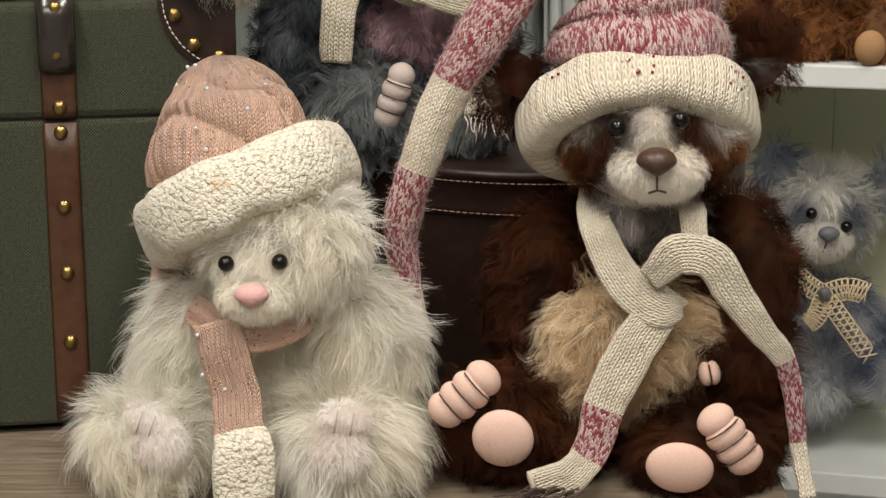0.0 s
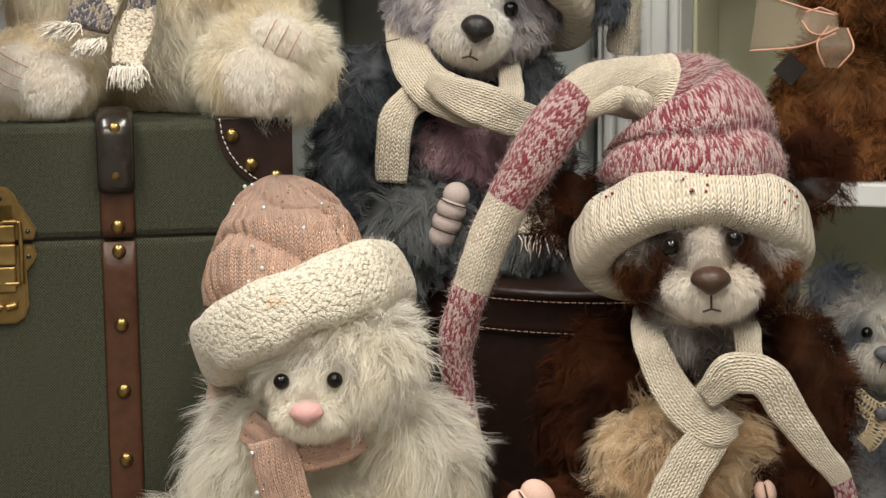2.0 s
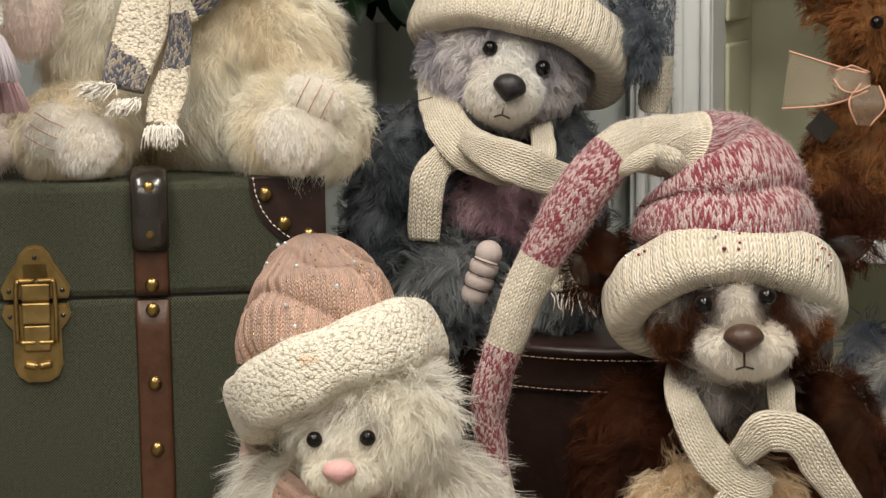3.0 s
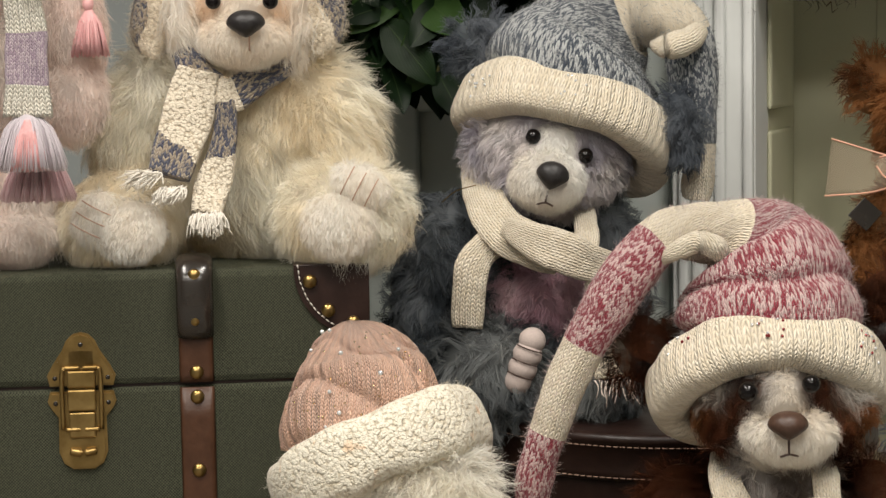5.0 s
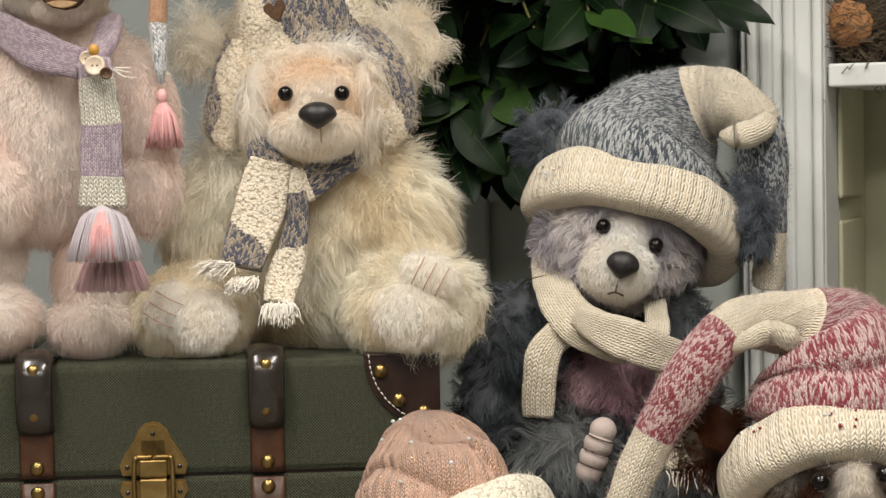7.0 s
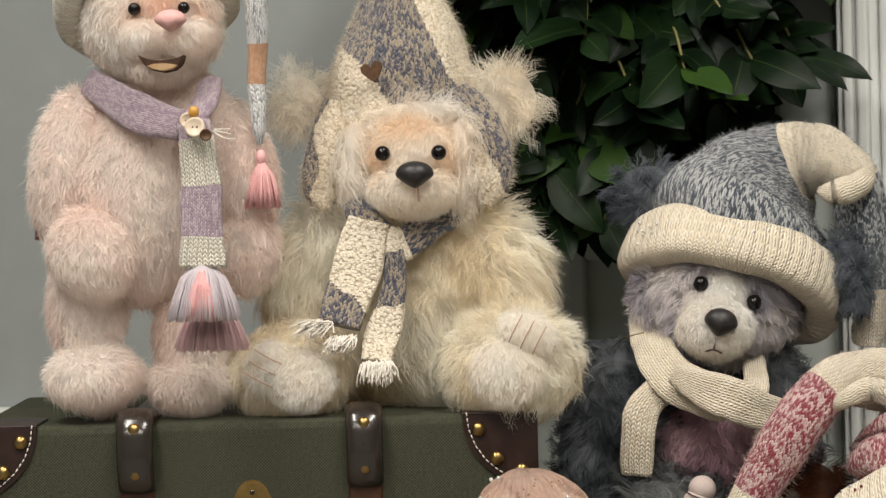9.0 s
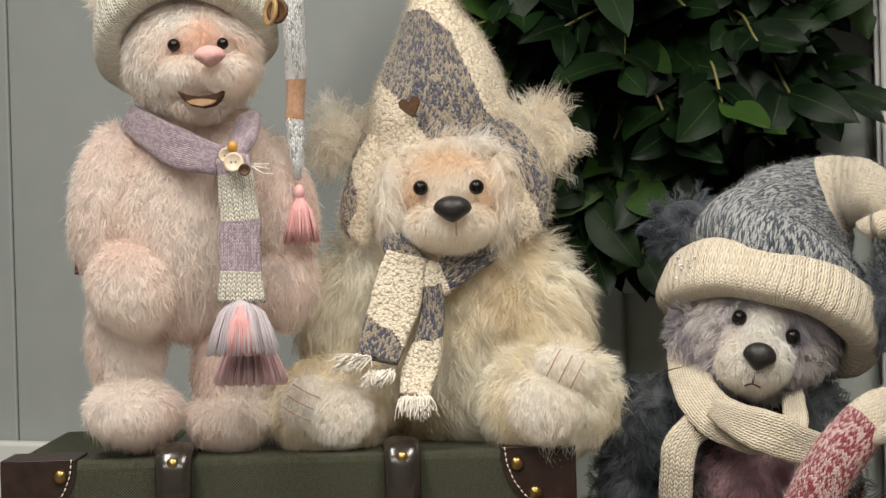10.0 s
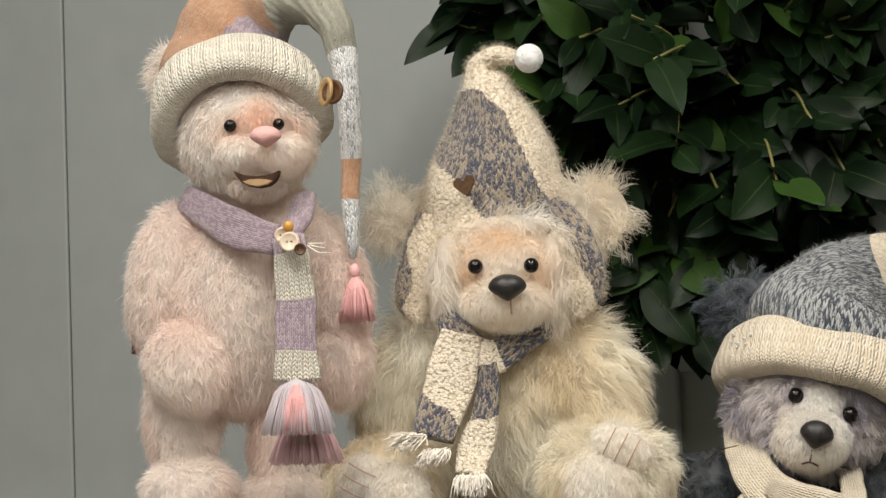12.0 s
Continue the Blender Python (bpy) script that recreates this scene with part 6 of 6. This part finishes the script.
sequins(hats[2], (-0.0046, 1.6900, 0.4325), (0.30, 0.55, 1.0), (0, -1, 0), 0.0804, 0.068, 0.0155, ((-58, 0.006, 8), (0, 0.0, 8), (55, -0.002, 10)), (PEARL, PEARL), 4)

# heart button on the cream bear's hat
heart = [(0.0, -0.0085), (0.005, -0.003), (0.0085, 0.002), (0.008, 0.006), (0.005, 0.0078), (0.002, 0.007), (0.0, 0.004), (-0.002, 0.007), (-0.005, 0.0078), (-0.008, 0.006), (-0.0085, 0.002), (-0.005, -0.003)]
hb = plate("heart_button", [(x, z) for x, z in heart], 0.0015, -0.0015, BUTTON_WOOD, None, 0.0006)
hb.parent = hats[3]
hb.matrix_parent_inverse = Matrix.Translation(-Vector(hats[3].location))
hb.matrix_basis = Matrix.Translation((-0.2720, 1.5110, 0.6007)) @ pose(0, 0, 0, 0, -14, 0)

# white threads at the ends of the cream bear's scarf
scarves = [o for o in scene.objects if o.name.startswith("knitted_scarf")]


def fringe(places, length, way, material, parent, count=26, spread=0.016, label=""):
    g = Geo()
    for i in range(count):
        s = i / (count - 1) - 0.5
        a = np.array(places) + np.array([s * 2 * spread, 0, 0]) * 1.0 + RNG.normal(size=3) * 0.0012
        d = unit(np.array(way) + RNG.normal(size=3) * 0.2)
        e = a + d * length * (0.6 + 0.6 * RNG.random())
        mid = (a + e) / 2 + RNG.normal(size=3) * length * 0.06
        v, f, uv, sl = loft([tuple(a), tuple(mid), tuple(e)], [0.00055, 0.0005, 0.0003], n=5, m=3)
        g.add(v, f)
    return g.link("fringe", material, parent, label)


fringe((-0.3084, 1.4680, 0.4129), 0.014, (-0.5, -0.3, -0.3), THREAD_WHITE, scarves[3], 90, 0.009)
fringe((-0.2924, 1.4680, 0.4017), 0.012, (-0.3, -0.3, -0.6), THREAD_WHITE, scarves[3], 90, 0.010)
fringe((-0.2668, 1.4700, 0.3826), 0.015, (0, -0.2, -1), THREAD_WHITE, scarves[3], 110, 0.011)
fringe((0.0769, 1.3250, 0.0221), 0.03, (-0.8, -0.3, -0.3), THREAD_DARK, scarves[1], 40, 0.02, "dark red-brown thread fringe")
fringe((-0.3863, 1.4680, 0.5594), 0.018, (1, -0.2, -0.3), THREAD_WHITE, scarves[4], 3, 0.001)
fringe((0.0335, 1.6000, 0.2365), 0.020, (0.1, -0.2, -1), PAD_CREAM, scarves[2], 14, 0.014, "cream scarf fringe")
knitted("hanging_end", [(0.0205, 1.6300, 0.3122), (0.0288, 1.6150, 0.2729), (0.0328, 1.6050, 0.2380)], [(0.0115, 0.006), (0.0142, 0.006), (0.0159, 0.006)], K_CREAM_FINE, scarves[2], power=3)

# claws-like toes on the brown bear's resting paw
toes((0.1892, 1.3950, 0.0837), 2, 0.0093, 0.0054, 10, PAD_PINK, bpy.data.objects["plush_bear.001"], THREAD_DARK, 0.008)

# lace bow of the small bear
lace = thing("lace_bow", (0.3581, 1.8300, 0.0305), "cream crochet lace bow on the small bear", "bow")


def lace_band(points, half):
    """Open crochet: rows of loops along a curve."""
    c = spline(points, 10)
    t_ = unit(np.gradient(c, axis=0))
    sd = unit(np.cross(t_, (0, -1, 0)))
    g = Geo()
    for off in (-1, -0.35, 0.35, 1):
        v, f, uv, sl = loft([tuple(p) for p in (c + sd * half * off)[::3]], [0.0009] * len(c[::3]), n=6, m=3)
        g.add(v, f)
    for i in range(0, len(c) - 1, 2):
        a, b2 = c[i] - sd[i] * half, c[min(i + 2, len(c) - 1)] + sd[min(i + 2, len(c) - 1)] * half
        for p, q in ((a, b2), (c[i] + sd[i] * half, c[min(i + 2, len(c) - 1)] - sd[min(i + 2, len(c) - 1)] * half)):
            v, f, uv, sl = loft([tuple(p), tuple((p + q) / 2 + np.array([0, -0.001, 0])), tuple(q)], [0.0008] * 3, n=5, m=2)
            g.add(v, f)
    return g.link("lace_band", LACE, lace)


lace_band([(0.3234, 1.8450, 0.0496), (0.3373, 1.8320, 0.0382), (0.3522, 1.8260, 0.0289)], 0.009)
lace_band([(0.3522, 1.8260, 0.0305), (0.3720, 1.8220, 0.0368), (0.3912, 1.8260, 0.0313)], 0.010)
lace_band([(0.3510, 1.8250, 0.0275), (0.3440, 1.8200, 0.0116), (0.3354, 1.8200, 0.0036)], 0.009)
lace_band([(0.3545, 1.8240, 0.0267), (0.3726, 1.8180, 0.0012), (0.3952, 1.8200, -0.0293)], 0.008)
solid("knot", [E((0.3510, 1.8200, 0.0331), (0.006, 0.004, 0.006))], NOSE_GREY, lace)

# sheer bow of the ginger bear
n_ = Nodes("sheer_organza")
n_.bsdf.inputs["Base Color"].default_value = (0.86, 0.66, 0.48, 1)
n_.bsdf.inputs["Roughness"].default_value = 0.35
n_.bsdf.inputs["Alpha"].default_value = 0.10
ORGANZA = n_.mat
HEM = plain_mat("peach_hem", (0.72, 0.36, 0.24), (0.8, 0.45, 0.32), 0.4, 200, 0)
bow = thing("organza_bow", (0.2851, 1.8300, 0.3803), "sheer peach organza ribbon bow on the ginger bear", "bow")


def ribbon(points, half, side):
    v, f, uv, sl = loft(points, [(h, 0.0004) for h in half], side=side, n=16, m=8, power=2)
    Geo().add(v, f).link("ribbon", ORGANZA, bow)
    c, h = spline(points, 8), spline([(x, 0) for x in half], 8)[:, 0]
    t_ = unit(np.gradient(c, axis=0))
    sd = np.broadcast_to(np.asarray(side, float), c.shape)
    sd = unit(sd - (sd * t_).sum(1, keepdims=True) * t_)
    for s in (-1, 1):
        cord("hem", [tuple(p) for p in (c + sd * h[:, None] * s)[::2]], 0.0009, HEM, bow, m=2, n=6)


ribbon([(0.3017, 1.8250, 0.3880), (0.2715, 1.8400, 0.3849), (0.2324, 1.8500, 0.3888)], (0.008, 0.018, 0.026), (0, 0.1, 1))
ribbon([(0.3033, 1.8200, 0.3908), (0.2843, 1.8100, 0.3916), (0.2717, 1.8150, 0.3954)], (0.006, 0.012, 0.004), (0, 0.2, 1))
ribbon([(0.3034, 1.8200, 0.3858), (0.2987, 1.8050, 0.3693), (0.2964, 1.8100, 0.3505)], (0.008, 0.016, 0.006), (1, 0, 0))
tag = part("gift_tag", box((-0.011, -0.001, -0.011), (0.011, 0.001, 0.011), 0.0005), LEATHER_CLIP, None, "", Matrix.Translation((0.2651, 1.8450, 0.3465)) @ pose(0, 0, 0, 0, 42, 0))
tagged(tag, "small black card tag hanging beside the ginger bear", "tag")
eye((0.3088, 1.8220, 0.4405), 0.006, bpy.data.objects["plush_bear.006"])

# log with dark bark and orange cut wood on the upper shelf
log_ = thing("log", (0.2215, 1.9300, 0.5934), "dark shaggy bark log with a bare orange patch on the shelf", "log")
v, f = ball((0.2411, 1.9200, 0.6003), (0.085, 0.05, 0.040), None, 60, 36, lambda u: 1 + 0.10 * noise_at(u * 6) + 0.05 * noise_at(u * 17))
Geo().add(v, f).link("bark", BARK, log_)
v, f = ball((0.1912, 1.8720, 0.6004), (0.0217, 0.006, 0.0207), turn(0, 30, -25), 40, 24, lambda u: 1 + 0.14 * noise_at(u * 5))
Geo().add(v, f).link("cut_face", CUT_WOOD, log_)
g = Geo()
p_ = np.array((0.2127, 1.8750, 0.5908)) + RNG.normal(size=(500, 3)) * np.array([0.026, 0.008, 0.020])
strands(g, p_, np.tile((0.0, -1.0, 0.0), (500, 1)), style(len=0.022, lift=0.2, many=2, mess=1.2, curl=0.25, width=0.0012, comb=(1, 0, -0.3)), two_tone((0.05, 0.04, 0.03), (0.20, 0.15, 0.10), 60))
g.link("shaggy_fibre", FUR, log_, "", True, True)

# dark ribbon tags seen behind the grey and pink bears
for m, w in ((Matrix.Translation((-0.1370, 1.7000, 0.3065)) @ pose(0, 0, 0, 0, 25, 0), 0.010), (Matrix.Translation((-0.5542, 1.5600, 0.4841)) @ pose(0, 0, 0, 0, 8, 0), 0.006)):
    o = part("sewn_label", box((-w, -0.0008, -w), (w, 0.0008, w), 0.0004), LEATHER_CLIP if w > 0.008 else LEATHER, None, "", m)
    tagged(o, "small dark sewn ribbon label on a plush bear's side", "label")
cord_ = thing("gold_thread", (-0.0942, 1.6600, 0.3846), "fine gold thread loop at the grey bear's neck", "thread")
cord("loop", [(-0.0765, 1.6300, 0.3911), (-0.0931, 1.6400, 0.3860), (-0.1054, 1.6500, 0.3762)], 0.0005, BRASS, cord_)

# the cream bear with its hat and scarf sits well back on the suitcase lid
EYE_PLACE = Vector((0.0, -0.025, EYE))
SETTLE = Matrix.Translation(EYE_PLACE) @ Matrix.Scale(1.04, 4) @ Matrix.Translation(-EYE_PLACE)
for ob in (cream, hats[3], scarves[3]):
    ob.matrix_basis = SETTLE @ ob.matrix_basis
